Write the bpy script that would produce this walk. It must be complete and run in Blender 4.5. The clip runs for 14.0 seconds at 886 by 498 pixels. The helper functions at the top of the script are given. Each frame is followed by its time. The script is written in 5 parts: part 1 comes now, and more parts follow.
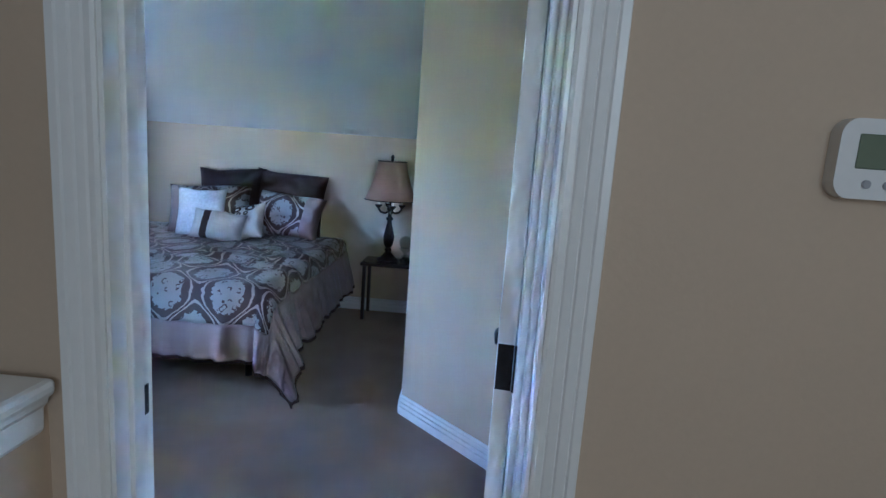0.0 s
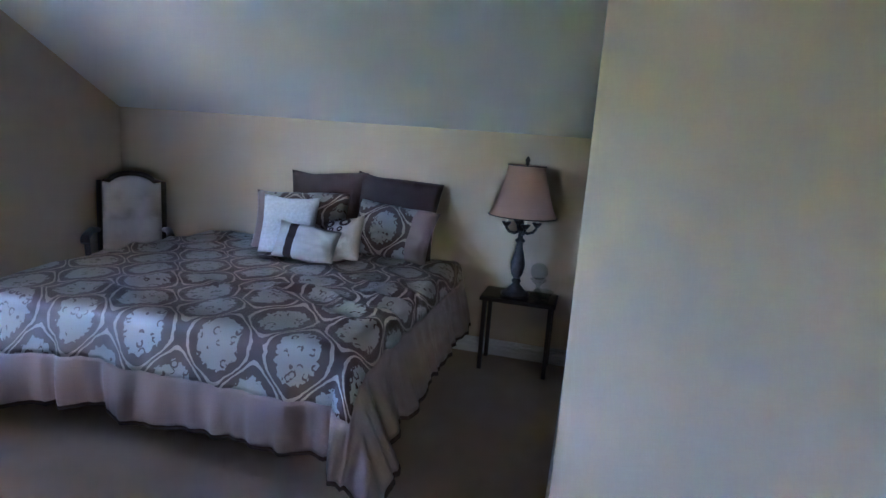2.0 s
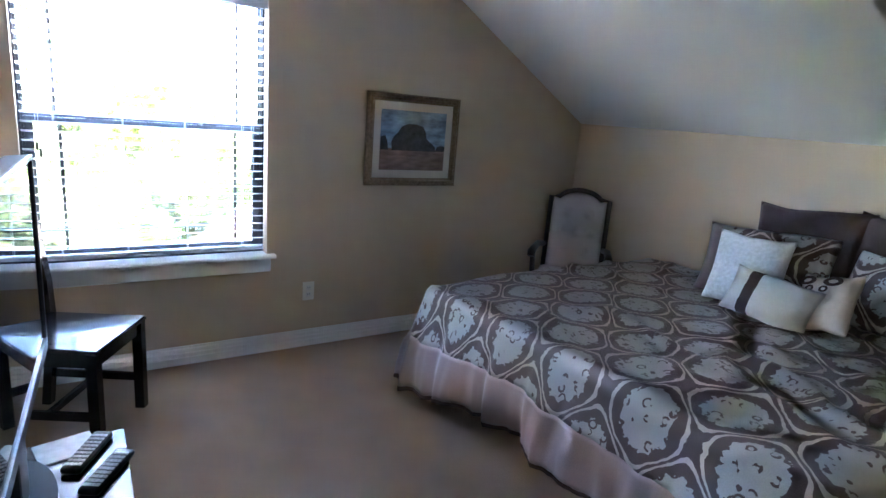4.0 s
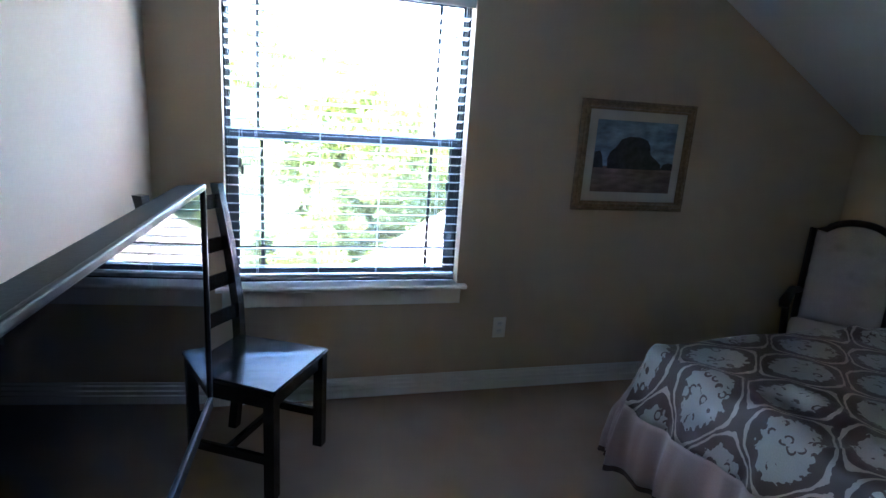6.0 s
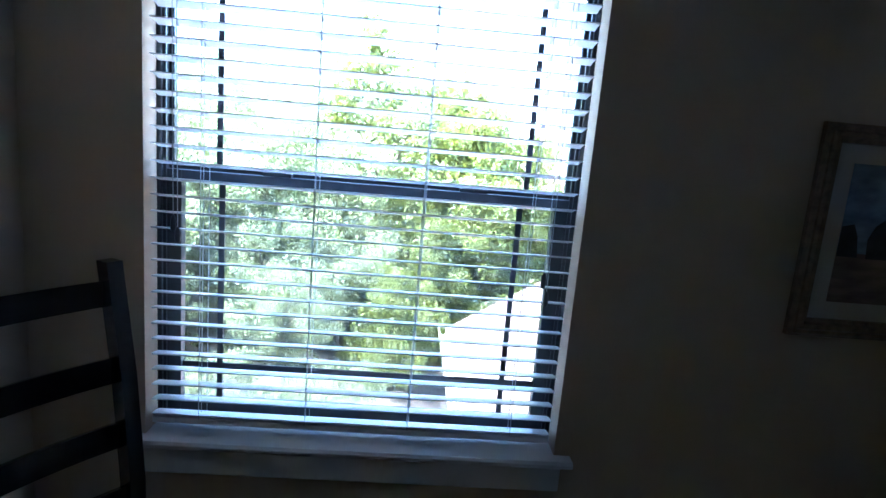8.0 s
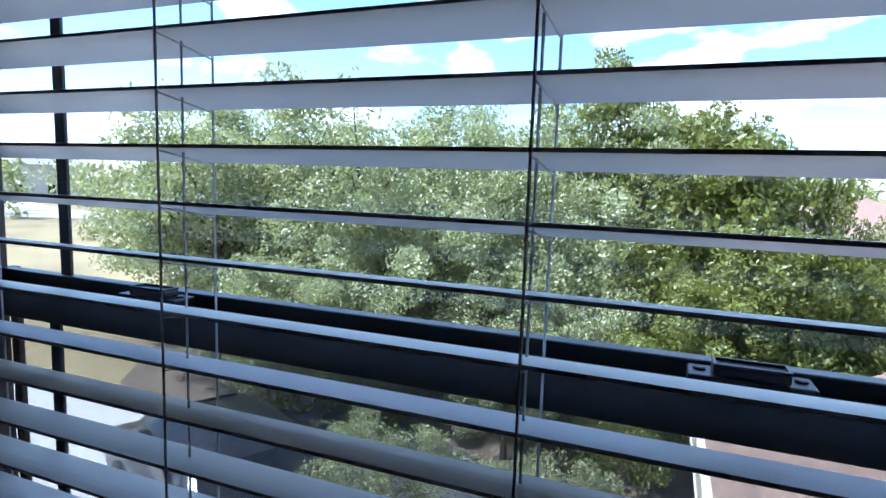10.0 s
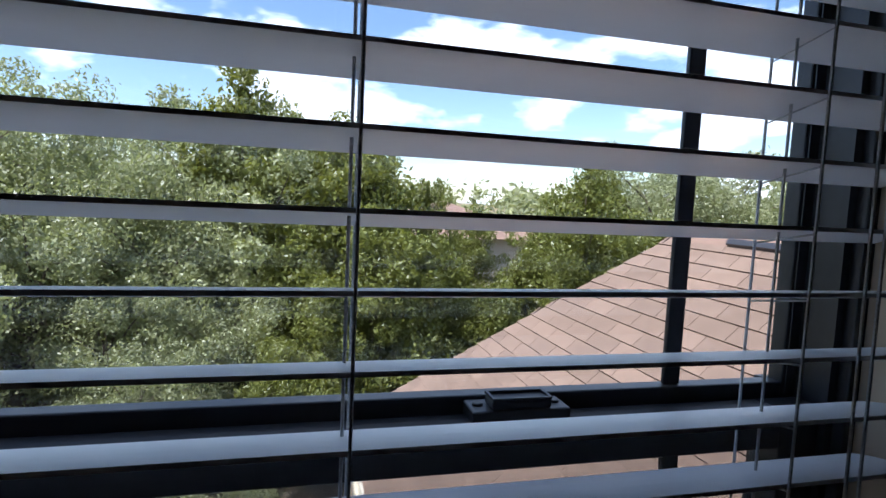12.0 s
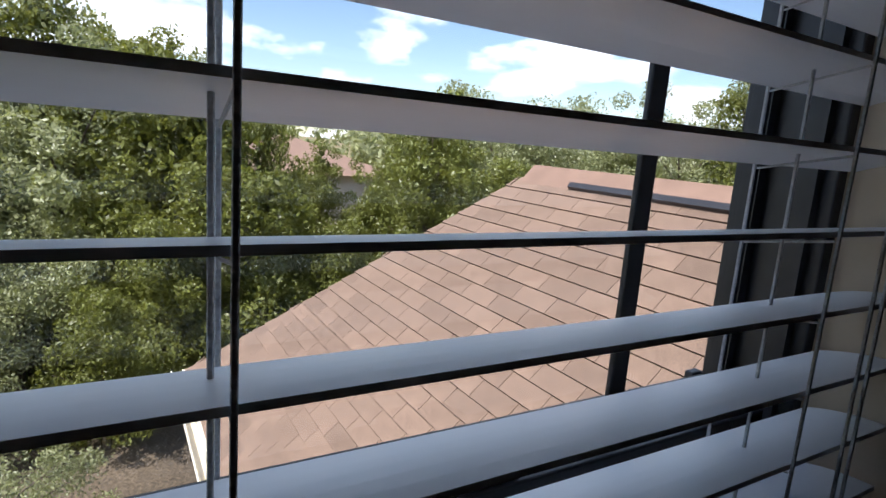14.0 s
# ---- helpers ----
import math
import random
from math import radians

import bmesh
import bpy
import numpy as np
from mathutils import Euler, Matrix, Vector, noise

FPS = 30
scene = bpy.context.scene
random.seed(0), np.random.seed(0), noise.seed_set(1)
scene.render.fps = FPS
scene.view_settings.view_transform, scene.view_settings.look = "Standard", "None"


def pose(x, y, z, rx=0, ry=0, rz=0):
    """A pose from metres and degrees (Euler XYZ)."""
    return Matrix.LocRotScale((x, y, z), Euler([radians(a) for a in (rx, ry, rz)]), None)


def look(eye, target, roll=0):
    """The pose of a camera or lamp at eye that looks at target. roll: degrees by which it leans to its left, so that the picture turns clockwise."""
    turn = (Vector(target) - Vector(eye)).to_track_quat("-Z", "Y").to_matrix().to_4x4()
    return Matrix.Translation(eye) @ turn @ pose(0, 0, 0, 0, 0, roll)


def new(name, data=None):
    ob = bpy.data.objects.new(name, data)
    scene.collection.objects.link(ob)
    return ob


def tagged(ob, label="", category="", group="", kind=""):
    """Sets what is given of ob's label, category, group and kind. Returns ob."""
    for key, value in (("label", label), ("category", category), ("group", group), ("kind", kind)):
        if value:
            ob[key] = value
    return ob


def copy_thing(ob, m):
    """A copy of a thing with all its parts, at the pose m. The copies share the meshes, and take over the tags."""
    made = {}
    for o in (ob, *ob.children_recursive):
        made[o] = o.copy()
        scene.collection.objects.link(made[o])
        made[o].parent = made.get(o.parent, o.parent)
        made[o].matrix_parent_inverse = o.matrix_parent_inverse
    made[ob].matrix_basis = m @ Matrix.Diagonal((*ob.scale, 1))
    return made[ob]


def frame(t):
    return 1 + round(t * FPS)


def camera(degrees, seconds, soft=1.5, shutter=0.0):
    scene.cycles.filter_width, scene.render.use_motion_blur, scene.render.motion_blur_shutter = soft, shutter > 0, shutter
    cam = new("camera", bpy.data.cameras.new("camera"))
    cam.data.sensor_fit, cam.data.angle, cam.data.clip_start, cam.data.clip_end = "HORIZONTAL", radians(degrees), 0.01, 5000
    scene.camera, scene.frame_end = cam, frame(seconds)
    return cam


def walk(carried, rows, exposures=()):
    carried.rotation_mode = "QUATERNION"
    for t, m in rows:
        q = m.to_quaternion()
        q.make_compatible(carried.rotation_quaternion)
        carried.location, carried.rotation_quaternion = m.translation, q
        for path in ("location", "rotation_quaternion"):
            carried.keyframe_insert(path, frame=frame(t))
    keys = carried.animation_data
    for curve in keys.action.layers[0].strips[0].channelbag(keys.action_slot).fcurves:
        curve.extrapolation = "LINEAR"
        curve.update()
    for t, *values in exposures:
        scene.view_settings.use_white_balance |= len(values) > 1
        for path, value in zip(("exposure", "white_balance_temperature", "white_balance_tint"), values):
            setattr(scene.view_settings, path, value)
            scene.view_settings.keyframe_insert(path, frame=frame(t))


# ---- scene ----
cam = camera(75.8, 14.0)

HALL_WATTS = 0.088
EXPOSURES = [(0, 7.75, 4220, 17.5), (0.8, 7.6, 4180, 21.5), (1.5, 7.5, 4380, 23.5), (2.2, 7.6, 4750, 23), (3, 7.95, 5000, 22), (3.7, 7.8, 5080, 20.5), (5.8, 6.5, 4850, 13.5), (6.5, 6.3, 4700, 12.5), (7.2, 5.95, 4550, 11.5), (9.3, 2.6, 4550, 11), (9.5, 2.45, 4650, 11), (10, 1.85, 5000, 12), (10.5, 1.55, 5300, 13), (11.5, 1.35, 5500, 16), (12, 1.15, 5650, 16), (13, 1.05, 5950, 17), (14, 1.0, 6100, 17)]

PATH = [
    (0, (0.257, 0.247, 1.418), (0.15, 2.214, 1.074), 4.0),
    (0.5, (0.201, 0.557, 1.415), (0.055, 2.526, 1.094), 3.6),
    (1, (0.157, 0.878, 1.385), (-0.039, 2.844, 1.071), 3.7),
    (1.5, (0.084, 1.104, 1.365), (-0.212, 3.055, 1.036), 3.9),
    (2, (-0.051, 1.316, 1.404), (-0.53, 3.222, 1.032), 4.2),
    (2.5, (-0.185, 1.485, 1.413), (-0.977, 3.281, 1.032), 4.8),
    (3, (-0.31, 1.606, 1.43), (-1.496, 3.162, 1.016), 5.6),
    (3.5, (-0.334, 1.664, 1.444), (-1.884, 2.842, 0.991), 5.6),
    (3.7, (-0.36, 1.645, 1.449), (-1.942, 2.782, 0.996), 5.2),
    (5.8, (-0.806, 1.73, 1.466), (-2.661, 2.305, 0.989), 3.9),
    (6, (-0.919, 1.751, 1.467), (-2.79, 2.274, 0.991), 3.9),
    (6.5, (-1.211, 1.886, 1.457), (-3.118, 2.271, 0.995), 3.5),
    (7, (-1.504, 2.019, 1.431), (-3.441, 2.3, 1.021), 3.5),
    (7.2, (-1.623, 2.049, 1.414), (-3.569, 2.314, 1.033), 3.9),
    (9.3, (-3.001, 2.212, 1.445), (-4.948, 1.897, 1.111), 3.3),
    (9.5, (-3.107, 2.219, 1.444), (-5.038, 1.807, 1.13), 2.5),
    (10, (-3.293, 2.244, 1.44), (-5.143, 1.522, 1.204), 1.9),
    (10.5, (-3.321, 2.257, 1.465), (-5.147, 1.455, 1.32), 0.5),
    (11, (-3.302, 2.282, 1.475), (-5.197, 1.649, 1.38), -0.4),
    (11.5, (-3.307, 2.266, 1.471), (-5.298, 2.139, 1.333), 0.9),
    (12, (-3.326, 2.139, 1.467), (-5.253, 2.648, 1.294), 2.7),
    (12.5, (-3.332, 2.101, 1.455), (-5.171, 2.849, 1.213), 3.7),
    (13, (-3.396, 2.133, 1.49), (-5.116, 3.097, 1.159), 4.0),
    (13.5, (-3.432, 2.139, 1.489), (-5.14, 3.117, 1.137), 4.3),
    (14, (-3.471, 2.144, 1.489), (-5.162, 3.149, 1.128), 4.4),
]
walk(cam, [(t, look(eye, target, roll)) for t, eye, target, roll in PATH], EXPOSURES)

# ---- world, sun, large lights ----
SUN_DIR = Vector((0.18, -0.52, 0.83)).normalized()   # from the ground towards the sun, behind the house
world = bpy.data.worlds.new("sky")
scene.world = world
world.use_nodes = True
wn, wl = world.node_tree.nodes, world.node_tree.links
wn.clear()
w_out, w_bg = wn.new("ShaderNodeOutputWorld"), wn.new("ShaderNodeBackground")
w_sky, w_tc, w_map = wn.new("ShaderNodeTexSky"), wn.new("ShaderNodeTexCoord"), wn.new("ShaderNodeMapping")
w_noise, w_ramp, w_mix = wn.new("ShaderNodeTexNoise"), wn.new("ShaderNodeValToRGB"), wn.new("ShaderNodeMix")
w_sky.sky_type, w_sky.sun_disc = "NISHITA", False
w_sky.sun_elevation = math.asin(SUN_DIR.z)
w_sky.sun_rotation = math.atan2(SUN_DIR.x, SUN_DIR.y)
w_sky.air_density, w_sky.dust_density = 1.0, 0.3
w_map.inputs["Scale"].default_value = (1.0, 1.0, 2.6)
w_noise.inputs["Scale"].default_value, w_noise.inputs["Detail"].default_value = 5.5, 7
w_noise.inputs["Roughness"].default_value = 0.52
w_ramp.color_ramp.elements[0].position, w_ramp.color_ramp.elements[1].position = 0.51, 0.63
w_mix.data_type = "RGBA"
w_mix.inputs["B"].default_value = (9.6, 9.9, 10.3, 1)
w_bg.inputs["Strength"].default_value = 0.10
wl.new(w_tc.outputs["Generated"], w_map.inputs["Vector"])
wl.new(w_map.outputs["Vector"], w_noise.inputs["Vector"])
wl.new(w_noise.outputs["Fac"], w_ramp.inputs["Fac"])
wl.new(w_ramp.outputs["Color"], w_mix.inputs["Factor"])
wl.new(w_sky.outputs["Color"], w_mix.inputs["A"])
wl.new(w_mix.outputs["Result"], w_bg.inputs["Color"])
wl.new(w_bg.outputs["Background"], w_out.inputs["Surface"])

sun = new("sun", bpy.data.lights.new("sun", "SUN"))
sun.data.energy, sun.data.angle, sun.data.color = 5.0, radians(0.6), (1.0, 0.95, 0.88)
sun.matrix_world = look(SUN_DIR * 50, (0, 0, 0))

# added fill light for the hall, behind the camera; no window is built there
hall_light = new("hall_fill_light", bpy.data.lights.new("hall_fill_light", "AREA"))
hall_light.data.shape, hall_light.data.size, hall_light.data.size_y = "RECTANGLE", 0.9, 1.2
hall_light.data.energy, hall_light.data.color = HALL_WATTS, (1.0, 0.92, 0.63)
hall_light.matrix_world = look((0.85, -1.42, 1.7), (0.5, 1.1, 1.25))


# ---- materials ----
def material(name, color, rough=0.6, metal=0.0, scale=40.0, vary=0.08, bump=0.05, big=0.0, big_scale=1.5, bump_dist=0.01,
             spec=0.5, coat=0.0, coords="Object", island=False, stretch=(1, 1, 1)):
    """A node material: base colour varied at two scales, with fine relief."""
    m = bpy.data.materials.new(name)
    m.use_nodes = True
    n, l = m.node_tree.nodes, m.node_tree.links
    b = n["Principled BSDF"]
    b.inputs["Roughness"].default_value, b.inputs["Metallic"].default_value = rough, metal
    b.inputs["Specular IOR Level"].default_value, b.inputs["Coat Weight"].default_value = spec, coat
    b.inputs["Coat Roughness"].default_value = 0.08
    tc, mp, n1, n2 = n.new("ShaderNodeTexCoord"), n.new("ShaderNodeMapping"), n.new("ShaderNodeTexNoise"), n.new("ShaderNodeTexNoise")
    mp.inputs["Scale"].default_value = stretch
    n1.inputs["Scale"].default_value, n1.inputs["Detail"].default_value = scale, 4
    n2.inputs["Scale"].default_value, n2.inputs["Detail"].default_value = big_scale, 3
    l.new(tc.outputs[coords], mp.inputs["Vector"])
    l.new(mp.outputs["Vector"], n1.inputs["Vector"])
    l.new(mp.outputs["Vector"], n2.inputs["Vector"])
    mr1, mr2, mul = n.new("ShaderNodeMapRange"), n.new("ShaderNodeMapRange"), n.new("ShaderNodeMath")
    mr1.inputs["From Min"].default_value, mr1.inputs["From Max"].default_value = 0.3, 0.7
    mr1.inputs["To Min"].default_value, mr1.inputs["To Max"].default_value = 1 - vary, 1 + vary
    mr2.inputs["From Min"].default_value, mr2.inputs["From Max"].default_value = 0.3, 0.7
    mr2.inputs["To Min"].default_value, mr2.inputs["To Max"].default_value = 1 - big, 1 + big
    mul.operation = "MULTIPLY"
    l.new(n1.outputs["Fac"], mr1.inputs["Value"])
    l.new(n2.outputs["Fac"], mr2.inputs["Value"])
    l.new(mr1.outputs["Result"], mul.inputs[0])
    l.new(mr2.outputs["Result"], mul.inputs[1])
    fac = mul.outputs[0]
    if island:
        g, mr3, mul2 = n.new("ShaderNodeObjectInfo" if island == "object" else "ShaderNodeNewGeometry"), n.new("ShaderNodeMapRange"), n.new("ShaderNodeMath")
        mr3.inputs["To Min"].default_value, mr3.inputs["To Max"].default_value = (0.85, 1.13) if island == "object" else (0.70, 1.25)
        mul2.operation = "MULTIPLY"
        l.new(g.outputs["Random" if island == "object" else "Random Per Island"], mr3.inputs["Value"])
        l.new(fac, mul2.inputs[0])
        l.new(mr3.outputs["Result"], mul2.inputs[1])
        fac = mul2.outputs[0]
    vm = n.new("ShaderNodeVectorMath")
    vm.operation = "SCALE"
    vm.inputs[0].default_value = color
    l.new(fac, vm.inputs["Scale"])
    l.new(vm.outputs["Vector"], b.inputs["Base Color"])
    if bump:
        bp = n.new("ShaderNodeBump")
        bp.inputs["Strength"].default_value, bp.inputs["Distance"].default_value = bump, bump_dist
        l.new(n1.outputs["Fac"], bp.inputs["Height"])
        l.new(bp.outputs["Normal"], b.inputs["Normal"])
    return m


WALL = material("wall_paint", (0.53, 0.422, 0.298), 0.75, scale=90, vary=0.015, bump=0.12, big=0.03, bump_dist=0.004)
CEIL = material("ceiling_paint", (0.70, 0.69, 0.67), 0.85, scale=110, vary=0.02, bump=0.2, big=0.02, bump_dist=0.004)
TRIM = material("white_trim", (0.80, 0.79, 0.76), 0.35, scale=30, vary=0.015, bump=0.03, big=0.02)
DOORP = material("door_paint", (0.80, 0.80, 0.80), 0.38, scale=25, vary=0.012, bump=0.04, big=0.02)
CARPET = material("carpet", (0.37, 0.266, 0.19), 0.95, scale=420, vary=0.28, bump=0.9, big=0.10, big_scale=3.0, bump_dist=0.012, spec=0.1)
BRONZE = material("dark_bronze", (0.026, 0.026, 0.031), 0.38, 0.0, scale=60, vary=0.15, bump=0.03)
LOCK = material("black_enamel", (0.018, 0.018, 0.022), 0.42, 0.0, scale=60, vary=0.15, bump=0.02)
BLACKMETAL = material("black_metal", (0.015, 0.014, 0.014), 0.4, 0.6, scale=60, vary=0.15, bump=0.03)
VINYL = material("white_vinyl", (0.86, 0.86, 0.86), 0.42, scale=20, vary=0.02, bump=0.03, stretch=(1, 0.15, 1))
CORD = material("blind_cord", (0.55, 0.55, 0.55), 0.8, scale=600, vary=0.2, bump=0.3)
LACQUER = material("black_lacquer_wood", (0.012, 0.012, 0.014), 0.22, scale=18, vary=0.3, bump=0.04, stretch=(1, 6, 1), coat=0.4)
TVPLASTIC = material("black_plastic", (0.010, 0.010, 0.012), 0.34, scale=80, vary=0.1, bump=0.01, spec=0.22)
SCREEN = material("screen_glass", (0.002, 0.002, 0.003), 0.02, scale=4, vary=0.1, bump=0.0, spec=0.28)
DARKWOOD = material("dark_brown_wood", (0.024, 0.013, 0.009), 0.35, scale=22, vary=0.35, bump=0.06, stretch=(1, 1, 0.15))
GREYFAB = material("grey_upholstery", (0.40, 0.36, 0.35), 0.9, scale=300, vary=0.12, bump=0.4, big=0.05, bump_dist=0.004)
BROWNFAB = material("brown_fabric", (0.056, 0.032, 0.025), 0.85, scale=350, vary=0.2, bump=0.4, big=0.08, bump_dist=0.003)
MAUVE = material("mauve_satin", (0.28, 0.208, 0.190), 0.45, scale=260, vary=0.08, bump=0.2, big=0.05, bump_dist=0.003)
SILVERFAB = material("white_silvery_fabric", (0.66, 0.65, 0.67), 0.55, scale=60, vary=0.10, bump=0.5, big=0.06, bump_dist=0.006)
CREAMFAB = material("cream_fabric", (0.58, 0.50, 0.41), 0.7, scale=300, vary=0.08, bump=0.35, big=0.05, bump_dist=0.003)
PALEFAB = material("pale_satin", (0.55, 0.52, 0.48), 0.5, scale=300, vary=0.06, bump=0.3, big=0.05, bump_dist=0.003)
BOXSPRING = material("beige_ticking", (0.33, 0.26, 0.21), 0.9, scale=200, vary=0.1, bump=0.3)
LAMPBASE = material("dark_bronze_resin", (0.030, 0.024, 0.020), 0.42, 0.4, scale=30, vary=0.5, bump=0.2)
SHADE = material("tan_lamp_shade", (0.42, 0.25, 0.17), 0.85, scale=300, vary=0.08, bump=0.25, bump_dist=0.002)
WAX = material("ivory_candle", (0.75, 0.68, 0.52), 0.5, scale=40, vary=0.04, bump=0.02)
GOLD = material("worn_bronze_frame", (0.22, 0.155, 0.095), 0.42, 0.35, scale=55, vary=0.3, bump=0.2)
MAT = material("ivory_mat_board", (0.55, 0.50, 0.43), 0.9, scale=200, vary=0.03, bump=0.05)
SHINGLE = material("shingle", (0.188, 0.125, 0.091), 0.95, scale=160, vary=0.34, bump=0.6, big=0.22, big_scale=3.5, island="object", bump_dist=0.004, coords="Object")
SHINGLE_FAR = material("far_shingle", (0.215, 0.135, 0.10), 0.95, scale=6, vary=0.12, bump=0.3, big=0.1)
FASCIA = material("cream_fascia_paint", (0.68, 0.62, 0.50), 0.6, scale=30, vary=0.05, bump=0.05, big=0.05)
STUCCO = material("pale_masonry", (0.50, 0.46, 0.40), 0.9, scale=20, vary=0.12, bump=0.3, big=0.06)
BARK = material("bark", (0.10, 0.075, 0.055), 0.95, scale=25, vary=0.4, bump=0.8, stretch=(1, 1, 0.3), bump_dist=0.02)
DRYGRASS = material("dry_grass", (0.19, 0.145, 0.065), 0.95, scale=9, vary=0.3, bump=0.6, big=0.25, big_scale=0.25, bump_dist=0.05)
CONCRETE = material("concrete", (0.36, 0.345, 0.32), 0.9, scale=14, vary=0.08, bump=0.2, big=0.08, big_scale=0.6)
# asphalt made extra dark: the shade of the trees is in its colour
ASPHALT_SHADE = material("asphalt", (0.034, 0.034, 0.038), 0.92, scale=80, vary=0.25, bump=0.4, big=0.1)
CARPAINT = material("black_car_paint", (0.010, 0.011, 0.014), 0.22, 0.0, scale=30, vary=0.1, bump=0.0, spec=0.22)
TYRE = material("tyre_rubber", (0.02, 0.02, 0.02), 0.9, scale=40, vary=0.2, bump=0.2)
LITTER = material("leaf_litter", (0.085, 0.062, 0.040), 0.95, scale=22, vary=0.45, bump=0.8, big=0.3, big_scale=0.8, bump_dist=0.03)
CARGLASS = material("car_glass", (0.006, 0.007, 0.008), 0.12, scale=4, vary=0.1, bump=0.0, spec=0.25)
TVBACK = material("matt_black_plastic", (0.009, 0.009, 0.011), 0.45, scale=120, vary=0.1, bump=0.05, spec=0.15)
CHROME = material("alloy", (0.55, 0.55, 0.57), 0.25, 0.9, scale=40, vary=0.05, bump=0.0)
PLASTIC = material("white_plastic", (0.72, 0.71, 0.69), 0.35, scale=60, vary=0.02, bump=0.02)
ALMOND = material("almond_plastic", (0.78, 0.75, 0.68), 0.35, scale=60, vary=0.02, bump=0.02)
LCD = material("lcd_display", (0.16, 0.19, 0.13), 0.15, scale=20, vary=0.05, bump=0.0)
BUTTON = material("grey_rubber", (0.32, 0.32, 0.33), 0.6, scale=60, vary=0.05, bump=0.02)
PAPER = material("printed_paper", (0.60, 0.60, 0.60), 0.6, scale=30, vary=0.15, bump=0.03)


def leaf_material(name, color, light):
    m = material(name, color, 0.45, scale=3, vary=0.2, bump=0.0, big=0.2, big_scale=0.6, island=True)
    n, l = m.node_tree.nodes, m.node_tree.links
    t, mix = n.new("ShaderNodeBsdfTranslucent"), n.new("ShaderNodeMixShader")
    t.inputs["Color"].default_value = (*light, 1)
    mix.inputs["Fac"].default_value = 0.36
    l.new(n["Principled BSDF"].outputs[0], mix.inputs[1])
    l.new(t.outputs[0], mix.inputs[2])
    l.new(mix.outputs[0], n["Material Output"].inputs["Surface"])
    return m


LEAF_OAK = leaf_material("oak_leaves", (0.265, 0.275, 0.140), (0.33, 0.36, 0.12))
LEAF_CEDAR = leaf_material("cedar_foliage", (0.145, 0.158, 0.034), (0.24, 0.25, 0.035))


def glass(name, tint=(1, 1, 1), rough=0.0):
    m = bpy.data.materials.new(name)
    m.use_nodes = True
    n, l = m.node_tree.nodes, m.node_tree.links
    n.clear()
    out, mix, tr, gl, lw, pw, mr = (n.new("ShaderNode" + k) for k in ("OutputMaterial", "MixShader", "BsdfTransparent", "BsdfGlossy", "LayerWeight", "Math", "MapRange"))
    tr.inputs["Color"].default_value = (*tint, 1)
    gl.inputs["Roughness"].default_value = rough
    pw.operation, pw.inputs[1].default_value = "POWER", 4.0
    mr.inputs["To Min"].default_value, mr.inputs["To Max"].default_value = 0.03, 0.75
    l.new(lw.outputs["Facing"], pw.inputs[0])
    l.new(pw.outputs[0], mr.inputs["Value"])
    l.new(mr.outputs["Result"], mix.inputs["Fac"])
    l.new(tr.outputs[0], mix.inputs[1])
    l.new(gl.outputs[0], mix.inputs[2])
    l.new(mix.outputs[0], out.inputs["Surface"])
    return m


GLASS = glass("window_glass", (0.95, 0.97, 0.96))
CLEAR = glass("clear_glass", (0.86, 0.90, 0.88))


def screen_mesh():
    """Insect screen: a dark weave, with holes too fine to model."""
    m = bpy.data.materials.new("insect_screen")
    m.use_nodes = True
    n, l = m.node_tree.nodes, m.node_tree.links
    tr, mix = n.new("ShaderNodeBsdfTransparent"), n.new("ShaderNodeMixShader")
    n["Principled BSDF"].inputs["Base Color"].default_value = (0.05, 0.05, 0.055, 1)
    n["Principled BSDF"].inputs["Roughness"].default_value = 0.8
    mix.inputs["Fac"].default_value = 0.29
    l.new(tr.outputs[0], mix.inputs[1])
    l.new(n["Principled BSDF"].outputs[0], mix.inputs[2])
    l.new(mix.outputs[0], n["Material Output"].inputs["Surface"])
    return m


MESH = screen_mesh()


# ---- mesh helpers ----
def box(bm, x0, y0, z0, x1, y1, z1, bevel=0.0, m=None):
    r = bmesh.ops.create_cube(bm, size=1)["verts"]
    bmesh.ops.transform(bm, verts=r, matrix=Matrix.Translation(((x0 + x1) / 2, (y0 + y1) / 2, (z0 + z1) / 2)) @ Matrix.Diagonal((x1 - x0, y1 - y0, z1 - z0, 1)))
    if bevel:
        r = bmesh.ops.bevel(bm, geom=list({e for v in r for e in v.link_edges}), offset=bevel, segments=2, affect="EDGES", profile=0.5)["verts"]
        r = list({v for v in r})
    if m is not None:
        bmesh.ops.transform(bm, verts=r, matrix=m)
    return bm


def boxed(*a, bevel=0.0, m=None):
    return box(bmesh.new(), *a, bevel=bevel, m=m)


def lathe(profile, seg=24, bm=None, m=None):
    """A solid of revolution about z from (radius, height) pairs."""
    bm = bm or bmesh.new()
    rings = []
    for r, z in profile:
        rings.append([bm.verts.new((r * math.cos(2 * math.pi * k / seg), r * math.sin(2 * math.pi * k / seg), z)) for k in range(seg)])
    for a, b in zip(rings, rings[1:]):
        for k in range(seg):
            bm.faces.new((a[k], a[(k + 1) % seg], b[(k + 1) % seg], b[k]))
    bm.faces.new(rings[0][::-1])
    bm.faces.new(rings[-1])
    if m is not None:
        bmesh.ops.transform(bm, verts=[v for ring in rings for v in ring], matrix=m)
    return bm


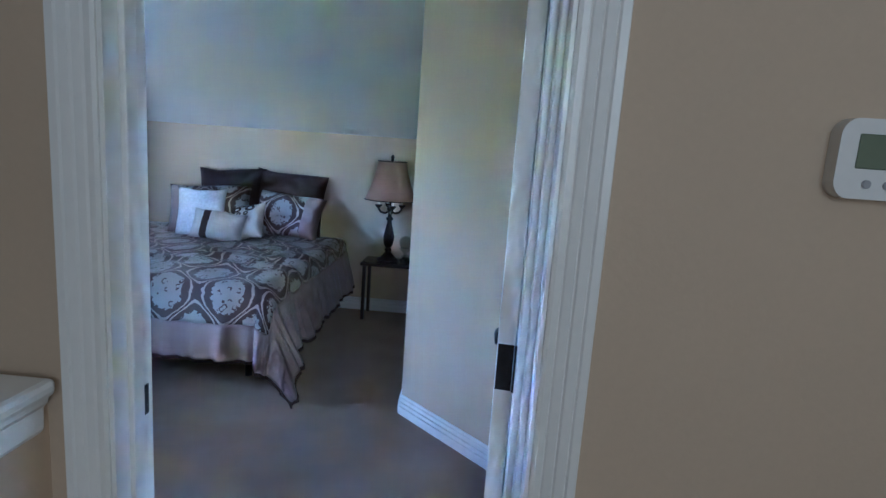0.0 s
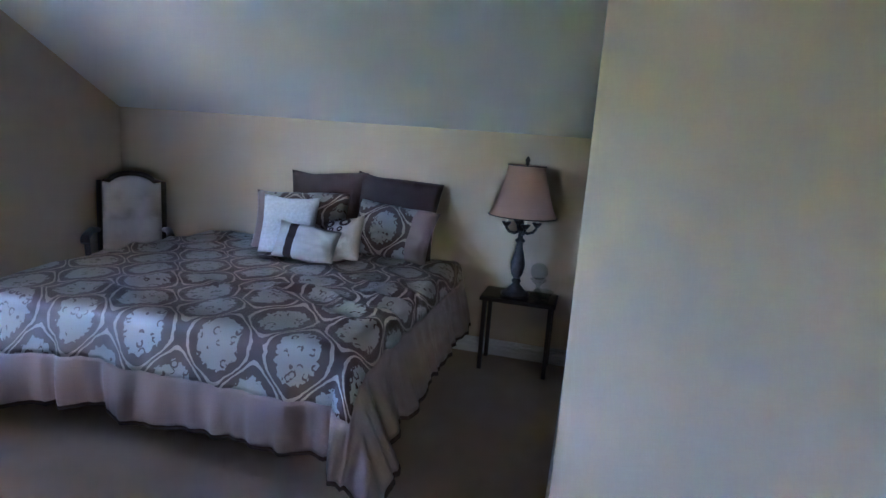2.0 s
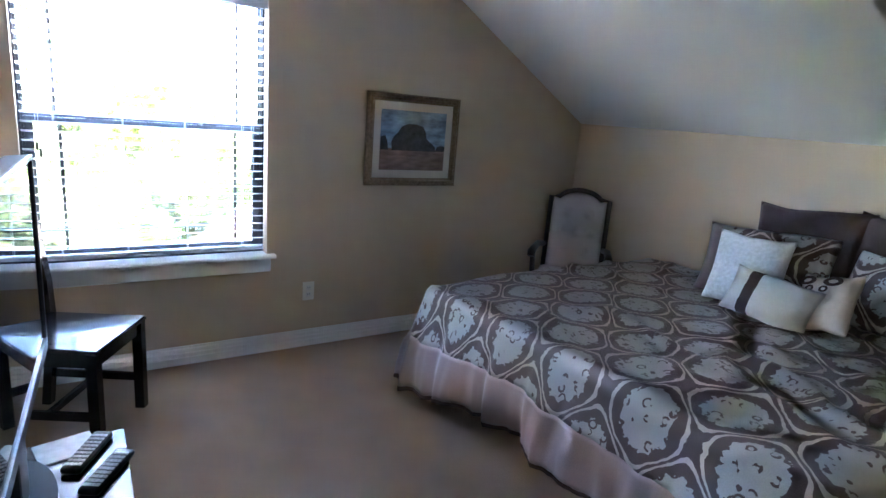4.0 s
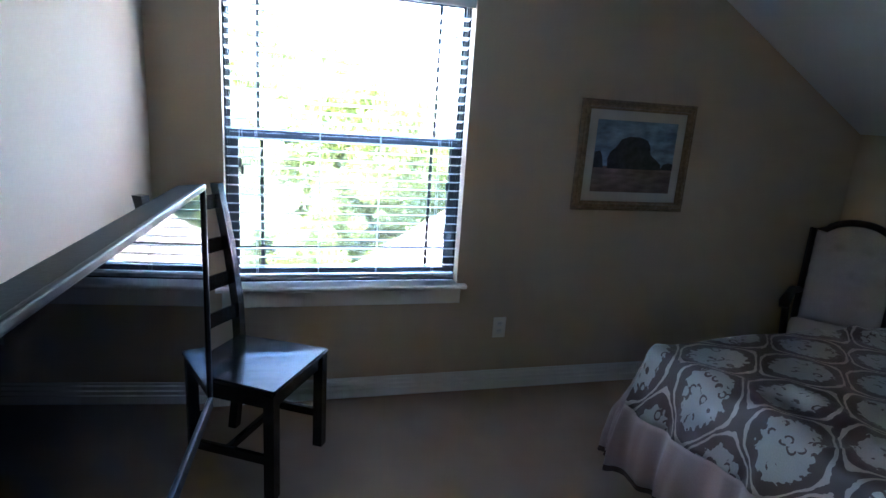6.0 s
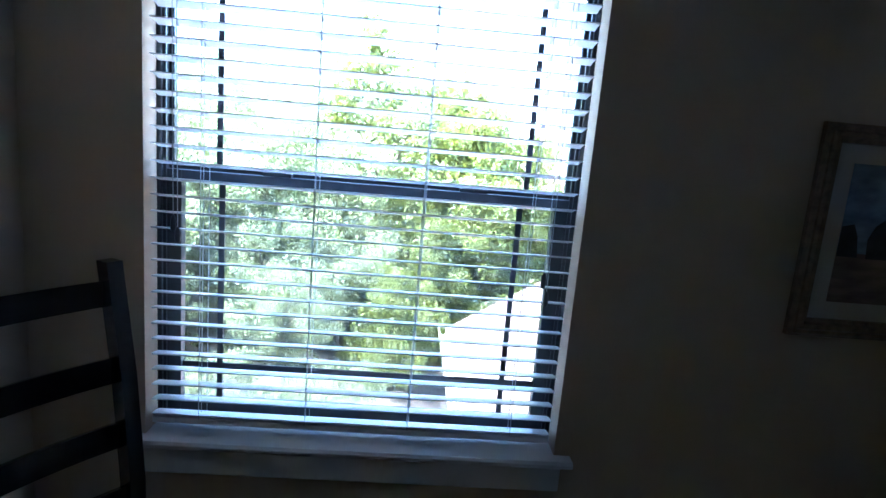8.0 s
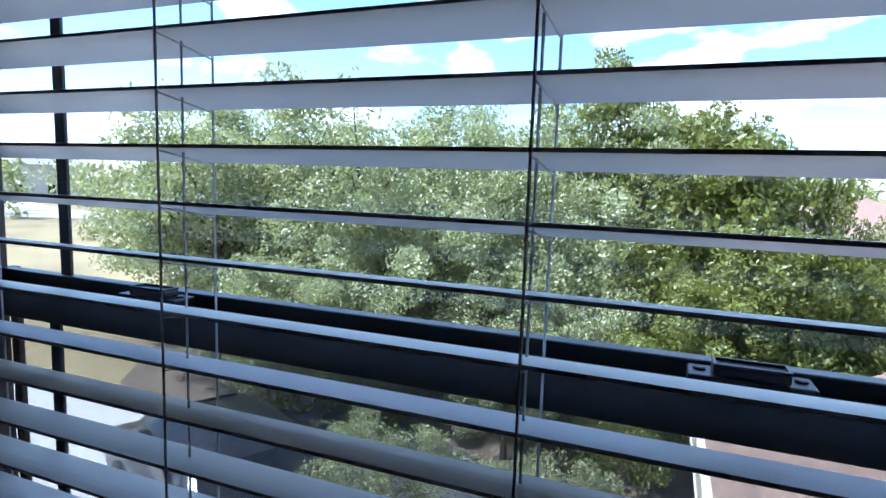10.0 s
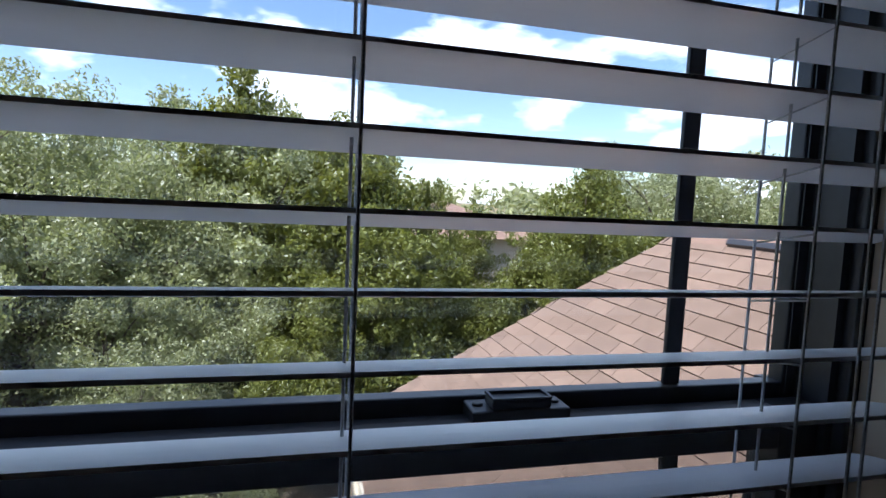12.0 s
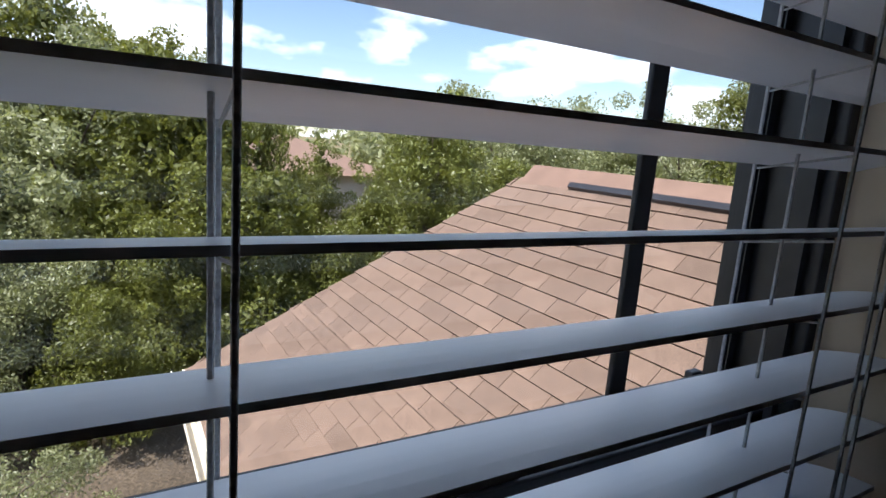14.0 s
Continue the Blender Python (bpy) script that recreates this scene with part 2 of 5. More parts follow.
def tube(points, radius, seg=8, bm=None, taper=None):
    """A round bar along points; taper gives the radius at each point."""
    bm = bm or bmesh.new()
    pts = [Vector(p) for p in points]
    rings = []
    for i, p in enumerate(pts):
        d = (pts[min(i + 1, len(pts) - 1)] - pts[max(i - 1, 0)]).normalized()
        side = d.cross(Vector((0.13, 0.21, 0.97)) if abs(d.z) < 0.9 else Vector((1, 0.1, 0))).normalized()
        up = side.cross(d)
        r = taper[i] if taper else radius
        rings.append([bm.verts.new(p + r * (math.cos(2 * math.pi * k / seg) * side + math.sin(2 * math.pi * k / seg) * up)) for k in range(seg)])
    for a, b in zip(rings, rings[1:]):
        for k in range(seg):
            bm.faces.new((a[k], a[(k + 1) % seg], b[(k + 1) % seg], b[k]))
    bm.faces.new(rings[0][::-1])
    bm.faces.new(rings[-1])
    return bm


def prism(outline, a, b, axis="y", bm=None):
    """A straight extrusion of a 2D outline from a to b along an axis."""
    bm = bm or bmesh.new()
    put = {"x": lambda u, v, w: (w, u, v), "y": lambda u, v, w: (u, w, v), "z": lambda u, v, w: (u, v, w)}[axis]
    A = [bm.verts.new(put(u, v, a)) for u, v in outline]
    B = [bm.verts.new(put(u, v, b)) for u, v in outline]
    n = len(outline)
    for k in range(n):
        bm.faces.new((A[k], A[(k + 1) % n], B[(k + 1) % n], B[k]))
    bm.faces.new(A[::-1])
    bm.faces.new(B)
    return bm


def part(name, bm, mat, parent=None, label="", smooth=False):
    """Links a bmesh as ONE mesh object under a thing or a part."""
    bmesh.ops.recalc_face_normals(bm, faces=bm.faces)
    me = bpy.data.meshes.new(name)
    if smooth:
        for f in bm.faces:
            f.smooth = True
    bm.to_mesh(me)
    bm.free()
    for m in (mat if isinstance(mat, (list, tuple)) else [mat]):
        me.materials.append(m)
    ob = new(name, me)
    if parent is not None:
        ob.parent = parent
    if label:
        tagged(ob, label)
    return ob


def thing(name, m, label, category, group=""):
    ob = new(name)
    ob.matrix_world = m
    ob.empty_display_size = 0.05
    return tagged(ob, label, category, group)


def structure(name, bm, mat, label, category, smooth=False):
    return tagged(part(name, bm, mat, None, "", smooth), label, category, "", "structure")


# ---- the shell of the room ----
XW, YK, ZK = -3.60, 5.00, 1.485     # window wall, knee wall and its height
YD0, YD1 = 1.15, 1.26               # the two faces of the door wall
YT = 1.18                           # face of the wall behind the television
ZC, SLOPE = 2.44, 0.576             # flat ceiling, rise of the sloped one
YC = YK - (ZC - ZK) / SLOPE
WY0, WY1, WZ0, WZ1 = 1.472, 2.585, 0.60, 2.005   # window opening
DX0, DX1, DZ = -0.350, 0.375, 2.03  # door opening between the jambs
CX, CY = -0.068, 3.12               # outer corner of the closet
RX = 0.62                           # wall behind the open door

structure("floor", boxed(-3.8, -1.6, -0.12, 1.6, 5.1, 0.0), CARPET, "tan cut-pile carpet over the bedroom and hall", "floor")
bm = bmesh.new()
box(bm, XW - 0.147, 1.0, 0, XW, WY0, 2.6)
box(bm, XW - 0.147, WY1, 0, XW, 5.12, 2.6)
box(bm, XW - 0.147, WY0, 0, XW, WY1, WZ0)
box(bm, XW - 0.147, WY0, WZ1, XW, WY1, 2.6)
structure("wall_window", bm, WALL, "beige painted gable wall with one window", "wall")
structure("wall_knee", boxed(XW, YK, 0, 1.5, YK + 0.12, ZK + 0.02), WALL, "low beige knee wall behind the bed", "wall")
bm = bmesh.new()
box(bm, XW, YT - 0.12, 0, -1.05, YT, 2.6)
box(bm, -1.05, YD0, 0, DX0 - 0.02, YD1, 2.6)
box(bm, DX1 + 0.02, YD0, 0, 1.6, YD1, 2.6)
box(bm, DX0 - 0.02, YD0, DZ + 0.02, DX1 + 0.02, YD1, 2.6)
structure("wall_door", bm, WALL, "beige wall with the bedroom doorway", "wall")
K = (RX - CX)
structure("wall_closet", prism([(CX, CY), (RX, CY - K), (RX, YD1 - 0.05), (RX + 0.12, YD1 - 0.05), (RX + 0.12, CY - K + 0.05), (CX + 0.12, CY + 0.05), (CX + 0.12, YK), (CX, YK)], 0, 2.55, "z"),
          WALL, "beige diagonal wall with a crisp outer corner", "wall")
structure("ceiling", boxed(XW, YT, ZC, 1.5, YC, ZC + 0.1), CEIL, "flat white painted ceiling", "ceiling")
structure("ceiling_slope", prism([(YK + 0.12, ZK - 0.12 * SLOPE), (YC, ZC), (YC, ZC + 0.12), (YK + 0.12, ZK + 0.1)], XW, 1.5, "x"), CEIL,
          "sloped white ceiling over the bed", "ceiling")
# hall behind the camera
bm = bmesh.new()
box(bm, -2.0, -1.6, 0, 1.6, -1.5, 2.44)
box(bm, 1.5, -1.5, 0, 1.6, YD0, 2.44)
box(bm, -2.0, -1.5, 0, -1.9, YD0, 2.44)
structure("wall_hall", bm, WALL, "beige walls closing the hall", "wall")
structure("ceiling_hall", boxed(-2.0, -1.6, 2.44, 1.6, YD0, 2.54), CEIL, "flat white hall ceiling", "ceiling")


def base_profile():
    prof = [(0, 0), (0.018, 0), (0.018, 0.050), (0.009, 0.053), (0.009, 0.060), (0.017, 0.063), (0.017, 0.080), (0.007, 0.083), (0.007, 0.092), (0.014, 0.095), (0.013, 0.108), (0.005, 0.114), (0.005, 0.127), (0, 0.129)]
    return [(u, v * 0.82) for u, v in prof]


def baseboard(p, q, label="white moulded baseboard"):
    """Baseboard from p to q; the room lies to the left of the way."""
    p, q = Vector((*p, 0)), Vector((*q, 0))
    d = (q - p).normalized()
    nrm = Vector((-d.y, d.x, 0))
    bm = bmesh.new()
    rows = [[bm.verts.new(e + nrm * u + Vector((0, 0, v))) for u, v in base_profile()] for e in (p, q)]
    n = len(rows[0])
    for k in range(n - 1):
        bm.faces.new((rows[0][k], rows[0][k + 1], rows[1][k + 1], rows[1][k]))
    bm.faces.new(rows[0][::-1])
    bm.faces.new(rows[1])
    return structure("baseboard", bm, TRIM, label, "baseboard")


baseboard((XW, YK), (XW, YT))
baseboard((CX, YK), (XW + 0.014, YK))
baseboard((RX, CY - K), (CX, CY))
baseboard((CX, CY), (CX, YK - 0.014))
baseboard((XW + 0.016, YT), (-1.05, YT))
baseboard((-1.05, YD1), (DX0 - 0.09, YD1))
baseboard((1.5, YD0), (DX1 + 0.09, YD0))

# ---- window: frame, sashes, sill ----
win = structure("window_1", boxed(XW - 0.147, WY0, WZ0 + 0.001, XW - 0.140, WY0 + 0.008, WZ1 - 0.001), BRONZE, "dark bronze double-hung window with border grilles", "window")


def winpart(name, mat, *boxes, label="", parent=None, bevel=0.0015):
    bm = bmesh.new()
    for b in boxes:
        box(bm, *b, bevel=bevel)
    return part(name, bm, mat, parent or win, label)


ZR = 1.308                               # top of the meeting rail
XL0, XL1 = -3.722, -3.692                # lower sash
XU0, XU1 = -3.742, -3.726                # upper sash
FT = 0.012                               # the frame's liner
winpart("window_frame", BRONZE, (-3.747, WY0, WZ0, -3.674, WY0 + FT, WZ1), (-3.747, WY1 - FT, WZ0, -3.674, WY1, WZ1),
        (-3.747, WY0 + FT, WZ0, -3.674, WY1 - FT, WZ0 + 0.020), (-3.747, WY0 + FT, WZ1 - 0.025, -3.674, WY1 - FT, WZ1))
ya, yb = WY0 + FT, WY1 - FT
winpart("sash_track", BRONZE, (-3.690, ya, WZ0 + 0.02, -3.684, ya + 0.008, WZ1 - 0.025), (-3.690, yb - 0.008, WZ0 + 0.02, -3.684, yb, WZ1 - 0.025),
        (-3.7245, ya, ZR, -3.7235, ya + 0.010, WZ1 - 0.025), (-3.7245, yb - 0.010, ZR, -3.7235, yb, WZ1 - 0.025), bevel=0)
LS, US = 0.044, 0.012                    # stile widths
lower = winpart("lower_sash", BRONZE, (XL0, ya, WZ0 + 0.020, XL1, ya + LS, ZR), (XL0, yb - LS, WZ0 + 0.020, XL1, yb, ZR),
                (XL0, ya + LS, WZ0 + 0.020, XL1, yb - LS, WZ0 + 0.065), (XL0, ya + LS, ZR - 0.032, XL1, yb - LS, ZR))
upper = winpart("upper_sash", BRONZE, (XU0, ya, ZR - 0.03, XU1, ya + US, WZ1 - 0.025), (XU0, yb - US, ZR - 0.03, XU1, yb, WZ1 - 0.025),
                (XU0, ya + US, ZR - 0.03, XU1, yb - US, ZR + 0.012), (XU0, ya + US, WZ1 - 0.065, XU1, yb - US, WZ1 - 0.025))
MY = (1.630, 2.436)
XUM, XLM = (XU0 + XU1) / 2, (XL0 + XL1) / 2
for y in (1.613, 2.452):
    winpart("grille_bar", BRONZE, (XUM - 0.0025, y - 0.008, ZR + 0.012, XUM + 0.0025, y + 0.008, WZ1 - 0.065), parent=upper)
for y in MY:
    winpart("grille_bar", BRONZE, (XLM - 0.0025, y - 0.008, WZ0 + 0.065, XLM + 0.0025, y + 0.008, ZR - 0.032), parent=lower)
winpart("grille_bar", BRONZE, (XUM - 0.003, ya + US, 1.835, XUM + 0.003, yb - US, 1.853), parent=upper)
winpart("grille_bar", BRONZE, (XLM - 0.003, ya + LS, 0.755, XLM + 0.003, yb - LS, 0.773), parent=lower)
for nm, x, z0, z1, par in (("pane", (XU0 + XU1) / 2, ZR, WZ1 - 0.06, upper), ("pane", (XL0 + XL1) / 2, WZ0 + 0.05, ZR - 0.02, lower)):
    p = winpart(nm, GLASS, (x - 0.002, ya + 0.006, z0, x + 0.002, yb - 0.006, z1), parent=par, label="clear window pane", bevel=0)
    p.visible_shadow = False
winpart("insect_screen", MESH, (-3.7465, ya + 0.001, WZ0 + 0.02, -3.7455, yb - 0.001, ZR + 0.005), label="dark insect screen over the lower sash", bevel=0)
winpart("screen_frame", BRONZE, (-3.756, ya, WZ0 + 0.01, -3.748, ya + 0.014, ZR + 0.01), (-3.756, yb - 0.014, WZ0 + 0.01, -3.748, yb, ZR + 0.01))
for y in (1.774, 2.303):
    winpart("sash_lock", LOCK, (XL0 - 0.002, y - 0.038, ZR, XL1 - 0.005, y + 0.038, ZR + 0.010), (XL0 + 0.004, y - 0.023, ZR + 0.010, XL1 - 0.007, y + 0.023, ZR + 0.0165),
                 label="black cast sash lock", parent=lower)
    for b in ((XL0 + 0.004, y - 0.023, XL0 + 0.006, y + 0.023), (XL1 - 0.009, y - 0.023, XL1 - 0.007, y + 0.023), (XL0 + 0.006, y - 0.023, XL1 - 0.009, y - 0.021), (XL0 + 0.006, y + 0.021, XL1 - 0.009, y + 0.023)):
        winpart("lock_rim", LOCK, (b[0], b[1], ZR + 0.0165, b[2], b[3], ZR + 0.0185), parent=lower, bevel=0)
    for sy in (-1, 1):
        part("lock_screw", lathe([(0.0042, ZR + 0.009), (0.0042, ZR + 0.0112), (0.003, ZR + 0.0118)], 12, m=Matrix.Translation((XL0 + 0.010, y + sy * 0.0305, 0))), BLACKMETAL, lower)
sill = structure("window_sill", prism([(XW - 0.08, WZ0 - 0.018), (XW + 0.035, WZ0 - 0.018), (XW + 0.042, WZ0 - 0.012), (XW + 0.042, WZ0 - 0.004), (XW + 0.036, WZ0 + 0.003), (XW - 0.08, WZ0 + 0.003)], WY0 - 0.045, WY1 + 0.045, "y"),
                 TRIM, "white painted window stool with rounded nose", "window sill")
structure("window_apron", boxed(XW, WY0 - 0.02, WZ0 - 0.10, XW + 0.016, WY1 + 0.02, WZ0 - 0.018, bevel=0.004), TRIM, "white apron board under the window stool", "trim")

# ---- the blind ----
blind = thing("window_blind", pose(-3.64, (WY0 + WY1) / 2, WZ1), "white two-inch slatted blind, open, in the window recess", "blind")
BY0, BY1 = WY0 + 0.010, 2.570
P, Z0S, XS = 0.0424, 1.417, -3.615
TILT = radians(10.5)


def slat_mesh():
    me = bpy.data.meshes.new("slat")
    bm, half, th = bmesh.new(), 0.025, 0.0028
    top, bot = [], []
    for k in range(7):
        u = -half + 2 * half * k / 6
        c = 0.0022 * (1 - (u / half) ** 2)
        top.append((u, c + th / 2))
        bot.append((u, c - th / 2))
    prism(top + bot[::-1], BY0 - 2, BY1 - 2, "y", bm)
    bmesh.ops.rotate(bm, verts=bm.verts, cent=(0, 0, 0), matrix=Matrix.Rotation(-TILT, 3, "Y"))
    bmesh.ops.recalc_face_normals(bm, faces=bm.faces)
    bm.to_mesh(me)
    bm.free()
    me.materials.append(VINYL)
    return me


blind_inv = blind.matrix_world.inverted()
me = slat_mesh()
DXS, DZS = 0.025 * math.cos(TILT), 0.025 * math.sin(TILT)
zs = []
k = -18
while Z0S + k * P < 1.925:
    zs.append(Z0S + k * P)
    k += 1
for i, z in enumerate(zs):
    ob = new("slat", me)
    ob.parent = blind
    ob.matrix_local = blind_inv @ pose(XS - DXS, 2.0, z - DZS, 0, 0.25 * math.sin(i * 2.3), 0)
for nm, b in (("bottom_rail", (-3.664, BY0, 0.628, -3.616, BY1, 0.646)), ("headrail", (-3.675, BY0, 1.955, -3.622, BY1, WZ1 - 0.003)), ("valance", (-3.612, WY0 + 0.004, 1.928, -3.598, WY1 - 0.004, WZ1 - 0.004))):
    ob = part(nm, boxed(*b, bevel=0.003), VINYL, blind)
    ob.matrix_local = blind_inv
LY = (1.606, 1.889, 2.170, 2.457)
for y in LY:
    for x, dy in ((XS + 0.0015, 0.0), (XS - 2 * DXS - 0.0015, 0.004), (XS - DXS, -0.002)):
        ob = part("ladder_cord", tube([(x, y + dy, 0.645), (x, y + dy, 1.95)], 0.0011, 5), CORD, blind)
        ob.matrix_local = blind_inv
    for z in zs:
        ob = part("ladder_rung", tube([(XS, y, z - 0.0035), (XS - 2 * DXS, y + 0.004, z - 2 * DZS - 0.0035)], 0.0007, 4), CORD, blind)
        ob.matrix_local = blind_inv
for y in LY[1:3]:
    for z in zs[24:29]:
        ob = part("cord_clip", lathe([(0.0012, z - 0.004), (0.0028, z - 0.002), (0.0028, z + 0.003), (0.0012, z + 0.005)], 8, m=Matrix.Translation((XS + 0.0015, y - 0.002, 0))), VINYL, blind, "small white cord clip", True)
        ob.matrix_local = blind_inv
for y0, zt in ((2.500, 1.12), (2.512, 1.07), (1.552, 1.17), (1.541, 1.20)):
    ob = part("lift_cord", tube([(XS + 0.007, y0, zt), (XS + 0.005, y0 - 0.003, 1.5), (XS + 0.003, y0 - 0.005, 1.95)], 0.0012, 5), CORD, blind)
    ob.matrix_local = blind_inv
    tas = part("tassel", lathe([(0.002, zt), (0.006, zt - 0.010), (0.0075, zt - 0.030), (0.0055, zt - 0.042)], 10, m=Matrix.Translation((XS + 0.007, y0, 0))), BRONZE, blind, "dark cord tassel", True)
    tas.matrix_local = blind_inv

# ---- doorway ----
bm = bmesh.new()
box(bm, DX0 - 0.02, YD0 - 0.004, 0, DX0, YD1 + 0.004, DZ, 0.001)
box(bm, DX1, YD0 - 0.004, 0, DX1 + 0.02, YD1 + 0.004, DZ, 0.001)
box(bm, DX0 - 0.02, YD0 - 0.004, DZ, DX1 + 0.02, YD1 + 0.004, DZ + 0.02, 0.001)
box(bm, DX1 - 0.0235, YD0 + 0.071, 0, DX1 - 0.0005, YD1 + 0.003, DZ - 0.013, 0.001)
jamb = structure("door_frame", bm, TRIM, "white painted door jamb with stops", "door frame")
for b in ((DX0, YD0 + 0.035, 0, DX0 + 0.012, YD0 + 0.070, DZ - 0.012), (DX1 - 0.012, YD0 + 0.035, 0, DX1, YD0 + 0.070, DZ - 0.012), (DX0, YD0 + 0.035, DZ - 0.012, DX1, YD0 + 0.070, DZ)):
    part("door_stop", boxed(*b, bevel=0.003), TRIM, jamb)
part("strike_plate", boxed(DX0, YD1 - 0.045, 0.875, DX0 + 0.0025, YD1 - 0.012, 0.935, bevel=0.0008), BLACKMETAL, jamb, "black strike plate")


def casing(x, side, y, out):
    """Moulded casing leg; side: which way it widens, out: which way it stands proud."""
    prof = [(0.0, 0.0), (0.0, 0.010), (0.008, 0.013), (0.020, 0.013), (0.023, 0.009), (0.027, 0.013), (0.042, 0.016), (0.045, 0.012), (0.049, 0.017), (0.066, 0.020), (0.069, 0.015), (0.073, 0.020), (0.088, 0.021), (0.090, 0.017), (0.090, 0.0)]
    return prism([(x + side * u * 0.85, y + out * v * 0.9) for u, v in prof], 0, DZ + 0.068, "z")


for y, out in ((YD0, -1), (YD1, 1)):
    structure("door_casing", casing(DX0 - 0.008, -1, y, out), TRIM, "white fluted door casing", "trim")
    structure("door_casing", casing(DX1 + 0.008, 1, y, out), TRIM, "white fluted door casing", "trim")
    structure("door_casing", boxed(DX0 - 0.008, min(y, y + out * 0.019), DZ + 0.006, DX1 + 0.008, max(y, y + out * 0.019), DZ + 0.068, bevel=0.004), TRIM, "white head casing over the doorway", "trim")

# ---- the open door ----
DW = DX1 - DX0 - 0.006
door = thing("door", pose(DX1 - 0.025, YD1 + 0.006, 0.012, 0, 0, 82.3), "white painted interior door standing open against the wall", "door")
leaf = part("door_leaf", boxed(0, -0.0, 0, DW, 0.035, DZ - 0.018, bevel=0.002), DOORP, door)
for z in (0.20, 1.012, 1.81):
    h = part("hinge", boxed(-0.0015, 0.003, z - 0.045, 0.0, 0.033, z + 0.045, bevel=0.0), BLACKMETAL, door, "black butt hinge")
    part("hinge_knuckle", lathe([(0.006, z - 0.045), (0.006, z + 0.045)], 10, m=Matrix.Translation((-0.004, -0.004, 0))), BLACKMETAL, h)
for side in (1, -1):
    y = 0.035 if side > 0 else 0.0
    M = Matrix.Translation((DW - 0.085, y, 0.882)) @ Matrix.Rotation(radians(-90 * side), 4, "X")
    rose = part("door_rose", lathe([(0.026, 0.0), (0.026, 0.006), (0.020, 0.011), (0.011, 0.014), (0.010, 0.040), (0.010, 0.048)], 20, m=M), BLACKMETAL, door, "black round door rose", True)
    yy = y + side * 0.046
    part("door_handle", tube([(DW - 0.083, yy, 0.882), (DW - 0.098, yy + side * 0.004, 0.883), (DW - 0.122, yy + side * 0.004, 0.881), (DW - 0.146, yy, 0.876), (DW - 0.158, yy - side * 0.003, 0.866)], 0.009, 10), BLACKMETAL, rose, "black curved lever handle", True)

# ---- hall: half wall and thermostat ----
hw = structure("half_wall", boxed(-0.65, -1.5, 0, -0.475, YD0, 0.926), WALL, "beige stair half wall", "half wall")
part("wall_cap", boxed(-0.69, -1.5, 0.956, -0.438, YD0 - 0.021, 0.988, bevel=0.011), TRIM, hw, "white rounded wall cap")
part("cap_moulding", prism([(-0.475, 0.880), (-0.670, 0.880), (-0.674, 0.956), (-0.454, 0.956), (-0.458, 0.940), (-0.466, 0.930), (-0.468, 0.890)], -1.5, YD0 - 0.021, "y"), TRIM, hw, "white cap moulding")
thermo = thing("thermostat", pose(0.850, YD0, 1.446), "white wall thermostat with a small green display", "thermostat")
case = [(sx * 0.052 + 0.024 * math.cos(a), sz * 0.032 + 0.026 * math.sin(a)) for sx, sz, a0 in ((1, 1, 0), (-1, 1, 90), (-1, -1, 180), (1, -1, 270)) for a in [radians(a0 + 7.5 * k) for k in range(13)]]
bm = prism(case, -0.028, 0.0, "y")
bmesh.ops.bevel(bm, geom=[e for e in bm.edges if all(v.co.y < -0.02 for v in e.verts)], offset=0.006, segments=3, affect="EDGES")
part("case", bm, PLASTIC, thermo)
part("display", boxed(-0.050, -0.0295, -0.014, 0.042, -0.027, 0.036, bevel=0.002), LCD, thermo, "grey-green liquid crystal display")
for x in (-0.030, 0.000, 0.030):
    part("button", lathe([(0.0065, 0), (0.0065, 0.003), (0.005, 0.004)], 14, m=Matrix.Translation((x, -0.0275, -0.036)) @ Matrix.Rotation(radians(90), 4, "X")), BUTTON, thermo, "grey round button")


